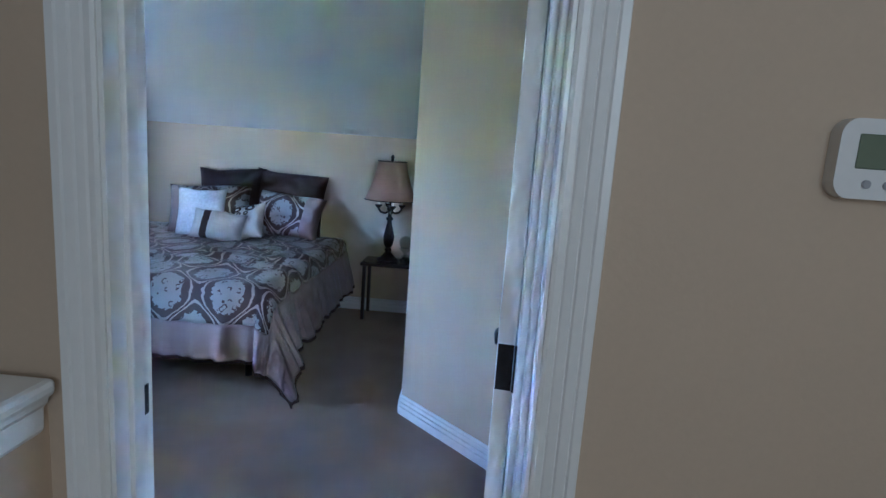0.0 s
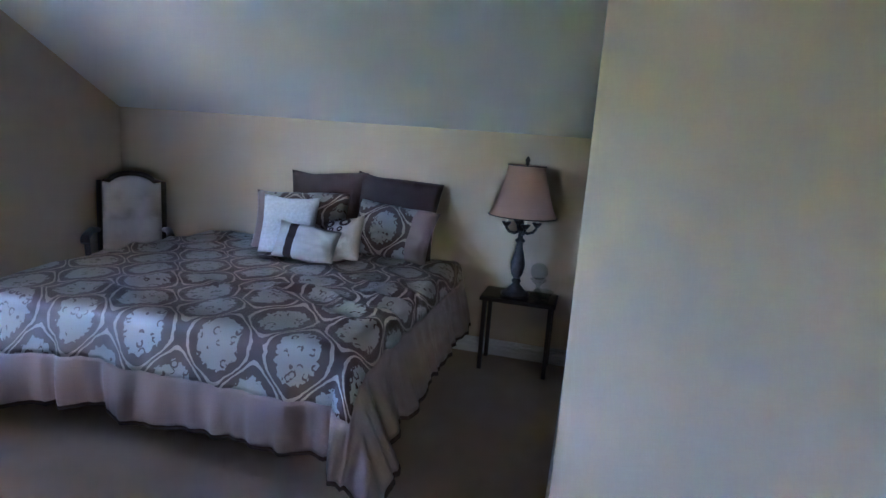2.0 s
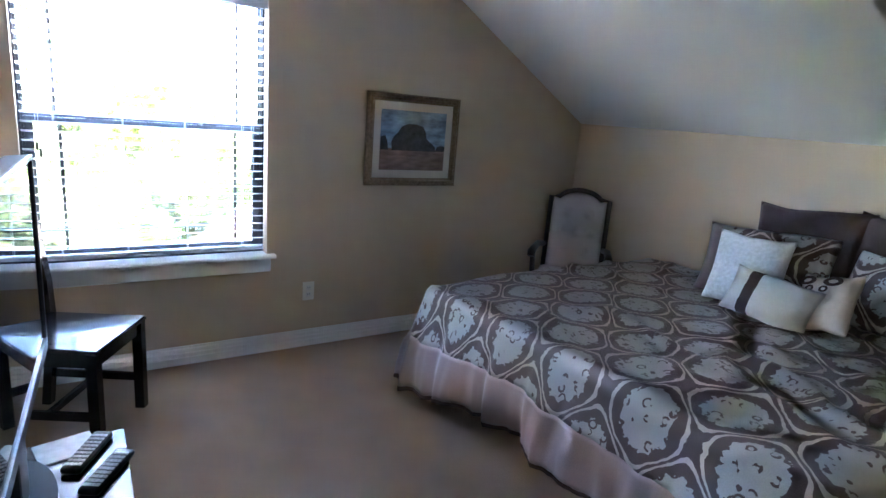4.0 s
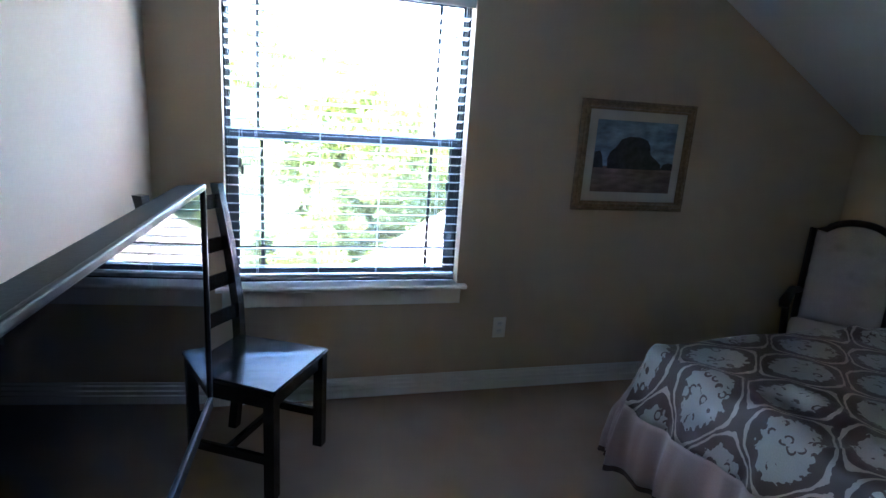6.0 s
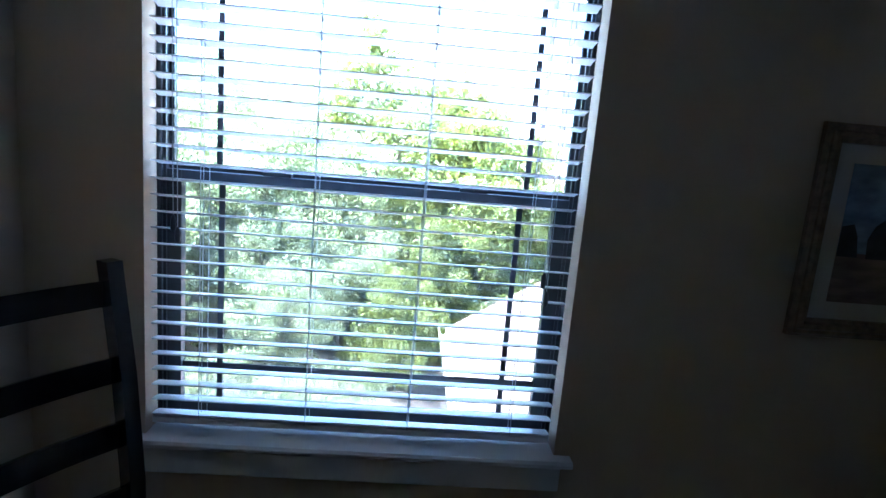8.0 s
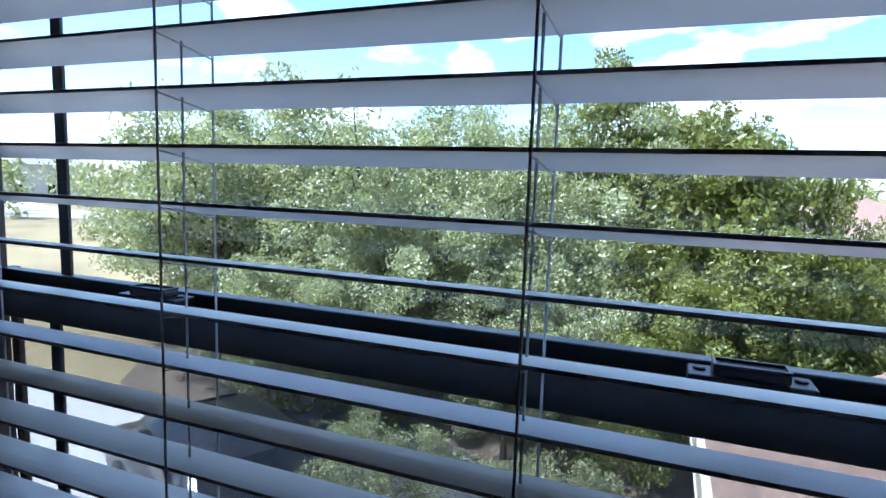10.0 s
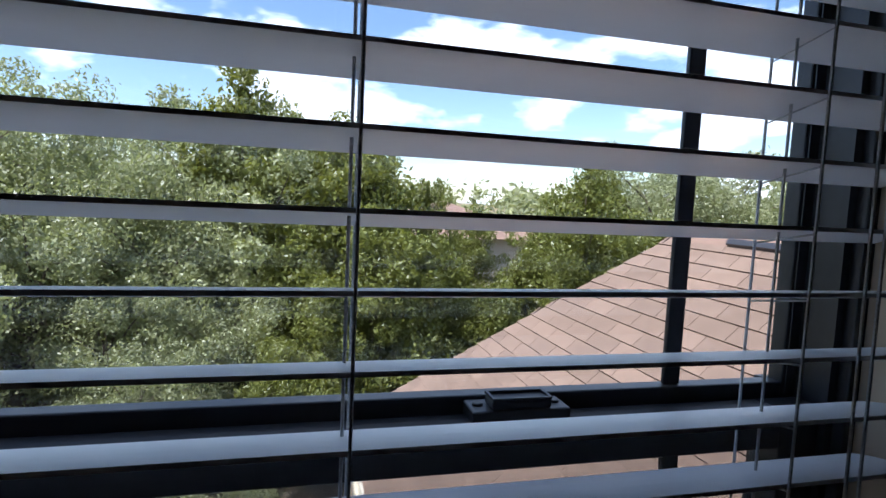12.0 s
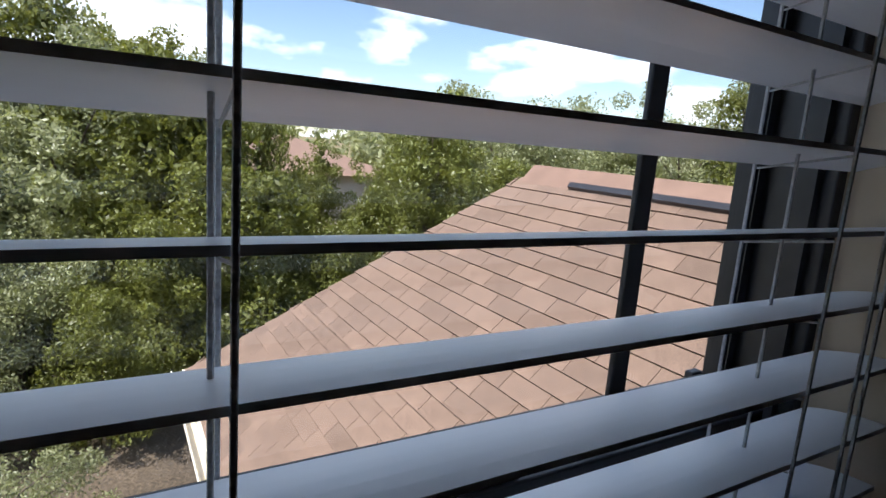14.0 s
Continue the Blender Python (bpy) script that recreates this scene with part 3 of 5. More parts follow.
# ---- bed ----
def damask():
    """Ogee lattice of cream ribbons on brown, with pale lace medallions; UV is in metres."""
    m = bpy.data.materials.new("damask")
    m.use_nodes = True
    n, l = m.node_tree.nodes, m.node_tree.links
    b = n["Principled BSDF"]
    b.inputs["Roughness"].default_value = 0.40
    uv, sep, nz, nz2 = n.new("ShaderNodeUVMap"), n.new("ShaderNodeSeparateXYZ"), n.new("ShaderNodeTexNoise"), n.new("ShaderNodeTexNoise")
    l.new(uv.outputs[0], sep.inputs[0])
    nz3, nz4 = n.new("ShaderNodeTexNoise"), n.new("ShaderNodeTexNoise")
    for nd, s, d in ((nz, 24, 3), (nz2, 260, 2), (nz3, 46, 1), (nz4, 30, 1)):
        nd.inputs["Scale"].default_value, nd.inputs["Detail"].default_value = s, d
        l.new(uv.outputs[0], nd.inputs["Vector"])

    def mth(op, a, c=None, clamp=False):
        nd = n.new("ShaderNodeMath")
        nd.operation, nd.use_clamp = op, clamp
        for k, v in enumerate((a, c)):
            if v is None:
                continue
            if isinstance(v, (int, float)):
                nd.inputs[k].default_value = v
            else:
                l.new(v, nd.inputs[k])
        return nd.outputs[0]

    U, V = sep.outputs[0], sep.outputs[1]
    # pointed ogees: the columns sway with the rows
    a = mth("COSINE", mth("MULTIPLY", U, 2 * math.pi / 0.345))
    c = mth("COSINE", mth("MULTIPLY", V, 2 * math.pi / 0.43))
    c = mth("MULTIPLY", mth("SINE", mth("MULTIPLY", c, 1.35)), 1.025)
    F = mth("ABSOLUTE", mth("ADD", mth("MULTIPLY", a, 1.0), mth("MULTIPLY", c, 1.0)))
    Fs = mth("ADD", F, mth("MULTIPLY", mth("SUBTRACT", nz.outputs["Fac"], 0.5), 0.30))
    ribbon = mth("MULTIPLY", mth("LESS_THAN", mth("ABSOLUTE", mth("SUBTRACT", Fs, 0.19)), 0.085), 1.0)
    wob = mth("ADD", F, mth("MULTIPLY", mth("SUBTRACT", nz3.outputs["Fac"], 0.5), 1.05))
    medal = mth("GREATER_THAN", wob, 0.93)
    vor = n.new("ShaderNodeTexVoronoi")
    vor.inputs["Scale"].default_value = 24.0
    l.new(uv.outputs[0], vor.inputs["Vector"])
    curl = mth("LESS_THAN", mth("ABSOLUTE", mth("SUBTRACT", vor.outputs["Distance"], 0.34)), 0.075)
    curl = mth("MULTIPLY", curl, mth("GREATER_THAN", nz4.outputs["Fac"], 0.50))
    medal = mth("MULTIPLY", medal, mth("SUBTRACT", 1.0, curl))

    def mixc(f, x, y):
        nd = n.new("ShaderNodeMix")
        nd.data_type = "RGBA"
        l.new(f, nd.inputs["Factor"])
        for s, v in (("A", x), ("B", y)):
            if isinstance(v, tuple):
                nd.inputs[s].default_value = (*v, 1)
            else:
                l.new(v, nd.inputs[s])
        return nd.outputs["Result"]

    col = mixc(ribbon, (0.056, 0.030, 0.024), (0.37, 0.30, 0.245))
    col = mixc(medal, col, (0.295, 0.278, 0.252))
    vm = n.new("ShaderNodeVectorMath")
    vm.operation = "SCALE"
    l.new(col, vm.inputs[0])
    l.new(mth("ADD", mth("MULTIPLY", nz2.outputs["Fac"], 0.5), 0.75), vm.inputs["Scale"])
    l.new(vm.outputs["Vector"], b.inputs["Base Color"])
    bp = n.new("ShaderNodeBump")
    bp.inputs["Strength"].default_value, bp.inputs["Distance"].default_value = 0.35, 0.004
    l.new(mth("ADD", mth("MULTIPLY", medal, 0.6), nz2.outputs["Fac"]), bp.inputs["Height"])
    l.new(bp.outputs["Normal"], b.inputs["Normal"])
    return m


DAMASK = damask()
BX0, BX1, BYF, BYH, BZ = -2.74, -0.885, 3.22, 4.93, 0.625


def bed():
    t = thing("bed", pose((BX0 + BX1) / 2, (BYF + BYH) / 2, 0), "king-size bed with a mattress on a box spring", "bed")
    inv = t.matrix_world.inverted()
    for name, mat, b, bev in (("mattress", PALEFAB, (BX0 + 0.03, BYF + 0.04, 0.36, BX1 - 0.03, BYH, BZ - 0.025), 0.04), ("box_spring", BOXSPRING, (BX0 + 0.05, BYF + 0.05, 0.17, BX1 - 0.05, BYH, 0.355), 0.02),
                              ("bed_frame", BLACKMETAL, (BX0 + 0.07, BYF + 0.10, 0.135, BX1 - 0.07, BYH - 0.02, 0.168), 0.003)):
        part(name, boxed(*b, bevel=bev), mat, t, "", bev > 0.01).matrix_local = inv
    for x in (BX0 + 0.15, BX1 - 0.15):
        for y in (BYF + 0.2, BYH - 0.15):
            part("leg", lathe([(0.02, 0), (0.02, 0.135)], 10, m=Matrix.Translation((x, y, 0))), BLACKMETAL, t).matrix_local = inv


bed()


def comforter():
    t = thing("comforter", pose((BX0 + BX1) / 2, (BYF + BYH) / 2, BZ), "brown and pale damask comforter with a mauve satin border", "comforter")
    W, L, D, r = BX1 - BX0, BYH - BYF, 0.47, 0.07
    nu, nv = 150, 120

    def place(u, v):
        ox = u - W if u > W else (u if u < 0 else 0.0)
        oy = v if v < 0 else 0.0
        o = (abs(ox) ** 2.6 + abs(oy) ** 2.6) ** (1 / 2.6) if ox > 0 else (ox ** 6 + oy ** 6) ** (1 / 6)
        x, y = min(max(u, 0), W), max(v, 0)
        wr = noise.noise(Vector((u * 3.1, v * 3.1, 0.3))) * 0.012 + noise.noise(Vector((u * 8, v * 8, 4.3))) * 0.005
        wr += 0.032 * max(0.0, 0.30 - abs(noise.noise(Vector((u * 2.6 + v * 1.1, v * 4.2, 7.7))))) * max(0.0, 0.5 + noise.noise(Vector((u * 1.3, v * 1.3, 2.2)))) / 0.3
        wr += 0.022 * max(0.0, 1 - abs(noise.noise(Vector((u * 5.2 - v * 1.7, v * 2.1 + u, 3.1)))) / 0.10) * max(0.0, noise.noise(Vector((u * 2.0, v * 2.0, 9.2))))
        z = BZ + wr - 0.030 * math.exp(-(x * x + y * y) / 0.06)
        if o > 0:
            q = math.hypot(ox, oy)
            dx, dy = ox / q, oy / q
            a = r * math.pi / 2
            if o < a:
                h, d = r * math.sin(o / r), r * (1 - math.cos(o / r))
            else:
                s = (u if abs(dy) > 0.7 else v) + 0.35 * math.atan2(dy, dx)
                k = min(1.0, (o - a) / 0.30)
                fold = noise.noise(Vector((s * 4.3, 0.4 * o, 5.5))) + 0.95 * noise.noise(Vector((s * 10.0, 0.8 * o, 1.5))) + 0.45 * noise.noise(Vector((s * 24.0, 1.6 * o, 8.5)))
                rip = (0.050 if abs(dy) > 0.5 else 0.026) * k * fold + 0.030 * math.sin(math.pi * min(1.0, (o - a) / 0.40)) * abs(dy)
                flare = 0.14 + (0.10 if dx > 0 else 0.0) * abs(dx) + (0.16 * abs(dx) * math.exp(-max(v, 0) / 0.45) if dx > 0 else 0.0) + (0.58 if dx > 0 else 0.08) * abs(dx * dy) + 0.07 * abs(dy) * max(0.0, 1 - max(u, 0.0) / 0.7)
                h, d = r + flare * (o - a) + rip, r + 0.97 * (o - a) * (1 + 0.10 * noise.noise(Vector((s * 2.3, 3.3, 0.7))) + 0.40 * max(0.0, 1 - max(u, 0.0) / 0.8) * abs(dy))
            z -= d
            if z < 0.016:
                h += 0.6 * (0.016 - z)
                z = 0.016 + 0.004 * math.sin(u * 30)
            x, y = x + dx * h, y + dy * h
        return (BX0 + x, BYF + y, z)

    groups = {"top_panel": (bmesh.new(), DAMASK, ""), "border": (bmesh.new(), MAUVE, "mauve satin border"), "hem": (bmesh.new(), BROWNFAB, "dark brown hem")}
    caches = {k: {} for k in groups}
    us = [-D + (W + 2 * D) * i / nu for i in range(nu + 1)]
    vs = [-D + (L + D) * j / nv for j in range(nv + 1)]
    for bmx, _, _ in groups.values():
        bmx.loops.layers.uv.new("UVMap")
    for i in range(nu):
        for j in range(nv):
            u, v = (us[i] + us[i + 1]) / 2, (vs[j] + vs[j + 1]) / 2
            e = max(-u, u - W, -v)
            key = "hem" if e > D - 0.022 else ("border" if (-v > 0.255 or u - W > 0.15 or -u > 0.05) else "top_panel")
            bmx, cache = groups[key][0], caches[key]
            q = []
            for a, c in ((i, j), (i + 1, j), (i + 1, j + 1), (i, j + 1)):
                if (a, c) not in cache:
                    cache[(a, c)] = bmx.verts.new(place(us[a], vs[c]))
                q.append(cache[(a, c)])
            f = bmx.faces.new(q)
            uvl = bmx.loops.layers.uv.active
            for lp, (a, c) in zip(f.loops, ((i, j), (i + 1, j), (i + 1, j + 1), (i, j + 1))):
                lp[uvl].uv = (us[a] + 0.03, vs[c] + 0.09)
    inv = t.matrix_world.inverted()
    for name, (bmx, mat, lab) in groups.items():
        ob = part(name, bmx, mat, t, lab, True)
        ob.matrix_local = inv
        md = ob.modifiers.new("thick", "SOLIDIFY")
        md.thickness, md.offset = 0.012, -1.0


comforter()


def pillow(name, w, h, t, m, mat, label, band=None, puff=0.5, ear=0.07):
    """A stuffed pillow: pinched edges, drawn-out corners; it stands on its lower edge."""
    n = 22
    th = thing(name, m, label, "pillow", "pillows on the bed")
    sets = [(mat, "cover", "", lambda u: True)] if not band else [(mat, "cover", "", lambda u: not band[1] < u < band[2]), (band[0], "band", band[3], lambda u: band[1] < u < band[2])]
    for mt, nm, lab, test in sets:
        bm = bmesh.new()
        uvl = bm.loops.layers.uv.new("UVMap")
        for side in (1, -1):
            g = {}
            for i in range(n + 1):
                for j in range(n + 1):
                    a, c = -1 + 2 * i / n, -1 + 2 * j / n
                    k = max(0.0, (1 - a ** 4) * (1 - c ** 4)) ** puff
                    wr = 1 + 0.16 * noise.noise(Vector((a * 2 + w * 9, c * 2 + h * 7, side))) + 0.10 * noise.noise(Vector((a * 5 + h * 5, c * 5 + w * 3, side * 2.0)))
                    x = a * w / 2 * (1 - ear * (1 - c * c))
                    z = c * h / 2 * (1 - ear * (1 - a * a)) + 0.012 * noise.noise(Vector((a * 1.7 + w * 3, c * 1.3, h * 5)))
                    g[i, j] = (x, -side * t / 2 * k * wr, z + h / 2)
            made = {}
            for i in range(n):
                for j in range(n):
                    if not test(-1 + 2 * (i + 0.5) / n):
                        continue
                    q = []
                    for k in ((i, j), (i + 1, j), (i + 1, j + 1), (i, j + 1)):
                        if k not in made:
                            made[k] = bm.verts.new(g[k])
                        q.append(made[k])
                    f = bm.faces.new(q)
                    for lp in f.loops:
                        lp[uvl].uv = (lp.vert.co.x + 0.03, lp.vert.co.z - h / 2)
        bmesh.ops.remove_doubles(bm, verts=bm.verts, dist=0.0004)
        part(nm, bm, mt, th, lab, True)
    return th


ZB = BZ + 0.002
pillow("pillow", 0.56, 0.53, 0.17, pose(-1.765, 4.83, ZB + 0.0, -12, -3, 4), BROWNFAB, "dark brown square pillow against the wall")
pillow("pillow", 0.62, 0.53, 0.17, pose(-1.325, 4.85, ZB + 0.0, -12, 3, -3), BROWNFAB, "dark brown square pillow against the wall")
pillow("pillow_sham", 0.66, 0.41, 0.18, pose(-1.885, 4.66, ZB, -22, -3, 8), DAMASK, "damask pillow sham with a mauve edge", (MAUVE, -1.0, -0.74, "mauve satin edge"))
pillow("pillow_sham", 0.58, 0.385, 0.17, pose(-1.290, 4.69, ZB, -26, 4, -6), DAMASK, "damask pillow sham with a mauve edge", (MAUVE, 0.55, 1.0, "mauve satin edge"))
pillow("throw_pillow", 0.37, 0.38, 0.14, pose(-1.880, 4.50, ZB, -20, -1, 10), SILVERFAB, "white silvery square throw pillow")
pillow("throw_pillow", 0.40, 0.235, 0.15, pose(-1.685, 4.34, ZB, -24, 6, 4), PALEFAB, "pale oblong throw pillow with a brown band", (BROWNFAB, -0.55, -0.24, "brown fabric band"))
bf = pillow("throw_pillow", 0.29, 0.31, 0.12, pose(-1.475, 4.43, ZB, -26, -14, -16), CREAMFAB, "cream throw pillow with a dark butterfly print", ear=0.16)
bm = bmesh.new()
for sx in (1, -1):
    for cx, cz, rx, rz in ((0.062, 0.238, 0.044, 0.026), (0.034, 0.196, 0.022, 0.017), (0.018, 0.262, 0.011, 0.009)):
        ring = [bm.verts.new((sx * (cx + rx * math.cos(a)), -0.086 + 0.25 * abs(cx + rx * math.cos(a)) ** 2 * 2 + (cz - 0.16 + rz * math.sin(a)) ** 2 * 1.6, cz + rz * math.sin(a))) for a in [2 * math.pi * k / 16 for k in range(16)]]
        inner = [bm.verts.new(Vector(v.co).lerp(Vector((sx * cx, v.co.y, cz)), 0.55)) for v in ring]
        for k in range(16):
            bm.faces.new((ring[k], ring[(k + 1) % 16], inner[(k + 1) % 16], inner[k]))
part("butterfly_print", bm, BROWNFAB, bf, "dark printed butterfly")


# ---- nightstand, lamp, glass ----
ns = thing("nightstand", pose(-0.410, 4.835, 0), "small dark side table with slim legs and glass top", "nightstand")
ZN = 0.485
for x in (-0.203, 0.203):
    for y in (-0.118, 0.118):
        part("leg", prism([(x - 0.013, y - 0.013), (x + 0.013, y - 0.013), (x + 0.013, y + 0.013), (x - 0.013, y + 0.013)], 0, ZN - 0.031, "z"), DARKWOOD, ns)
for b in ((-0.233, -0.148, 0.233, -0.118), (-0.233, 0.118, 0.233, 0.148), (-0.233, -0.118, -0.203, 0.118), (0.203, -0.118, 0.233, 0.118)):
    part("top_rail", boxed(b[0], b[1], ZN - 0.032, b[2], b[3], ZN - 0.007, bevel=0.004), DARKWOOD, ns)
part("table_panel", boxed(-0.203, -0.118, ZN - 0.029, 0.203, 0.118, ZN - 0.011), DARKWOOD, ns)
part("glass_top", boxed(-0.223, -0.138, ZN - 0.0065, 0.223, 0.138, ZN - 0.0005, bevel=0.001), CLEAR, ns, "clear glass top")


def table_lamp():
    t = thing("table_lamp", pose(-0.440, 4.80, ZN) @ Matrix.Diagonal((1.02, 1.02, 1.062, 1)), "dark bronze candelabra table lamp with a tan bell shade", "table lamp")
    part("base", lathe([(0.085, 0), (0.088, 0.012), (0.075, 0.024), (0.060, 0.030), (0.045, 0.048), (0.034, 0.060), (0.022, 0.075), (0.030, 0.090), (0.020, 0.105)], 28), LAMPBASE, t, "", True)
    part("stem", lathe([(0.020, 0.105), (0.034, 0.130), (0.042, 0.165), (0.044, 0.195), (0.034, 0.240), (0.022, 0.285), (0.018, 0.315), (0.030, 0.325), (0.030, 0.335), (0.016, 0.345), (0.014, 0.385), (0.028, 0.400), (0.022, 0.420), (0.010, 0.440), (0.008, 0.56)], 24), LAMPBASE, t, "", True)
    for k in range(4):
        a = math.radians(20 + 90 * k)
        c, s = math.cos(a), math.sin(a)
        arm = part("arm", tube([(0.012 * c, 0.012 * s, 0.385), (0.040 * c, 0.040 * s, 0.372), (0.072 * c, 0.072 * s, 0.380), (0.092 * c, 0.092 * s, 0.402), (0.094 * c, 0.094 * s, 0.420)], 0.0085, 8), LAMPBASE, t, "", True)
        part("drip_cup", lathe([(0.010, 0.408), (0.018, 0.418), (0.029, 0.432), (0.030, 0.437), (0.012, 0.438)], 14, m=Matrix.Translation((0.094 * c, 0.094 * s, 0))), LAMPBASE, arm, "", True)
        part("candle_sleeve", lathe([(0.009, 0.436), (0.009, 0.485)], 12, m=Matrix.Translation((0.094 * c, 0.094 * s, 0))), WAX, arm, "ivory candle sleeve")
    bm = bmesh.new()
    seg, prof = 10, [(0.205, 0.475), (0.196, 0.484), (0.180, 0.520), (0.158, 0.575), (0.138, 0.640), (0.120, 0.700), (0.110, 0.755), (0.112, 0.765)]
    rings = []
    for r, z in prof + [(r - 0.004, z) for r, z in prof[::-1]]:
        ring = []
        for k in range(seg * 4):
            a = 2 * math.pi * k / (seg * 4)
            f = 1 + 0.012 * abs(math.sin(a * seg / 2)) - 0.02 * (1 - abs(math.cos(a * seg / 2)))
            ring.append(bm.verts.new((r * f * math.cos(a), r * f * math.sin(a), z)))
        rings.append(ring)
    for a, b in zip(rings, rings[1:] + rings[:1]):
        for k in range(len(a)):
            bm.faces.new((a[k], a[(k + 1) % len(a)], b[(k + 1) % len(a)], b[k]))
    shade = part("shade", bm, SHADE, t, "tan fabric bell shade", True)
    for r, z in ((0.206, 0.475), (0.113, 0.763)):
        part("shade_trim", tube([(r * math.cos(a), r * math.sin(a), z) for a in [2 * math.pi * k / 32 for k in range(33)]], 0.0035, 6), LAMPBASE, shade, "dark braid trim")
    part("finial", lathe([(0.006, 0.56), (0.006, 0.765), (0.014, 0.770), (0.010, 0.780), (0.016, 0.792), (0.010, 0.806), (0.003, 0.815)], 14), LAMPBASE, t, "", True)
    part("shade_spider", boxed(-0.112, -0.003, 0.757, 0.112, 0.003, 0.761), LAMPBASE, t)


table_lamp()
orb = thing("glass_orb", pose(-0.310, 4.895, ZN), "clear glass ball on a low glass stand", "ornament")
part("stand", lathe([(0.045, 0), (0.040, 0.010), (0.015, 0.030), (0.013, 0.060), (0.040, 0.085), (0.052, 0.100)], 24), CLEAR, orb, "", True)
part("ball", lathe([(0.002, 0.098)] + [(0.055 * math.sin(a), 0.150 - 0.055 * math.cos(a)) for a in [math.pi * k / 14 for k in range(1, 14)]] + [(0.002, 0.206)], 28), CLEAR, orb, "", True)
dish = thing("glass_dish", pose(-0.262, 4.785, ZN), "small clear glass dish on the side table", "dish")
part("bowl", lathe([(0.030, 0), (0.034, 0.006), (0.058, 0.040), (0.062, 0.055), (0.058, 0.055), (0.050, 0.036), (0.020, 0.010)], 28), CLEAR, dish, "", True)


# ---- armchair in the corner ----
def armchair():
    t = thing("armchair", pose(-3.06, 4.50, 0, 0, 0, 40), "high-back armchair with a dark carved frame and tufted grey back", "armchair")
    # local: the sitter looks towards -y
    half, zt = 0.205, 0.965
    arch = [(-half, 0.40), (-half, zt)] + [(-half + 0.06, zt + 0.002)] + [(x, zt + 0.012 + 0.045 * math.cos(x / 0.13 * math.pi / 2) ** 0.6) for x in [-0.125 + 0.025 * k for k in range(11)]] + [(half - 0.06, zt + 0.002), (half, zt), (half, 0.40)]
    Mb = Matrix.Translation((0, 0.20, 0)) @ Matrix.Rotation(radians(-6), 4, "X") @ Matrix.Translation((0, 0, 0))
    bm = bmesh.new()
    tube([(x, 0, z) for x, z in arch], 0.019, 10, bm)
    bmesh.ops.transform(bm, verts=bm.verts, matrix=Mb)
    part("back_frame", bm, DARKWOOD, t, "dark wood arched back frame", True)
    bm = bmesh.new()
    nx, nz = 24, 36
    g = {}
    for side in (1, -1):
        for i in range(nx + 1):
            for j in range(nz + 1):
                x = -half + 0.012 + (2 * half - 0.024) * i / nx
                top = zt - 0.012 + 0.050 * max(0.0, math.cos(min(1, abs(x) / 0.135) * math.pi / 2)) ** 0.6
                z = 0.42 + (top - 0.42) * j / nz
                e = max(0.0, (1 - (2 * i / nx - 1) ** 6) * (1 - (2 * j / nz - 1) ** 8)) ** 0.5
                d = 0.045 * e
                for bx, bz in ((-0.075, 0.86), (0.075, 0.86), (-0.11, 0.73), (0, 0.73), (0.11, 0.73), (-0.075, 0.58), (0.075, 0.58)):
                    d -= 0.022 * math.exp(-((x - bx) ** 2 + (z - bz) ** 2) / 0.0005)
                d -= 0.010 * math.exp(-((z - 0.71) / 0.012) ** 2)
                g[side, i, j] = bm.verts.new((x, -d if side > 0 else 0.012, z))
        for i in range(nx):
            for j in range(nz):
                bm.faces.new((g[side, i, j], g[side, i + 1, j], g[side, i + 1, j + 1], g[side, i, j + 1]))
    bmesh.ops.transform(bm, verts=bm.verts, matrix=Mb)
    part("back_cushion", bm, GREYFAB, t, "tufted grey back upholstery", True)
    part("seat", boxed(-0.225, -0.21, 0.36, 0.225, 0.20, 0.47, bevel=0.035), GREYFAB, t, "grey upholstered seat", True)
    part("seat_frame", boxed(-0.235, -0.22, 0.30, 0.235, 0.22, 0.36, bevel=0.008), DARKWOOD, t)
    for sx in (-1, 1):
        arm = part("arm", tube([(sx * 0.205, 0.15, 0.63), (sx * 0.235, 0.05, 0.645), (sx * 0.245, -0.07, 0.635), (sx * 0.25, -0.15, 0.625), (sx * 0.25, -0.17, 0.60)], 0.022, 10, taper=[0.018, 0.022, 0.025, 0.028, 0.024]), DARKWOOD, t, "dark wood scrolled arm", True)
        part("arm_post", tube([(sx * 0.225, -0.14, 0.34), (sx * 0.235, -0.14, 0.50), (sx * 0.245, -0.12, 0.62)], 0.018, 8), DARKWOOD, arm, "", True)
        for y, s in ((-0.19, -1), (0.19, 1)):
            part("leg", tube([(sx * 0.205, y, 0.33), (sx * 0.22, y + s * 0.015, 0.18), (sx * 0.20, y + s * 0.005, 0.05), (sx * 0.217, y + s * 0.02, 0.0)], 0.022, 8, taper=[0.030, 0.024, 0.015, 0.020]), DARKWOOD, t, "", True)


armchair()

# ---- framed picture, outlet ----
pic = thing("framed_picture", pose(XW + 0.002, 3.508, 1.287, 0, 0.0, 90), "framed landscape painting of a dark tree mass, bronze frame, ivory mat", "picture")
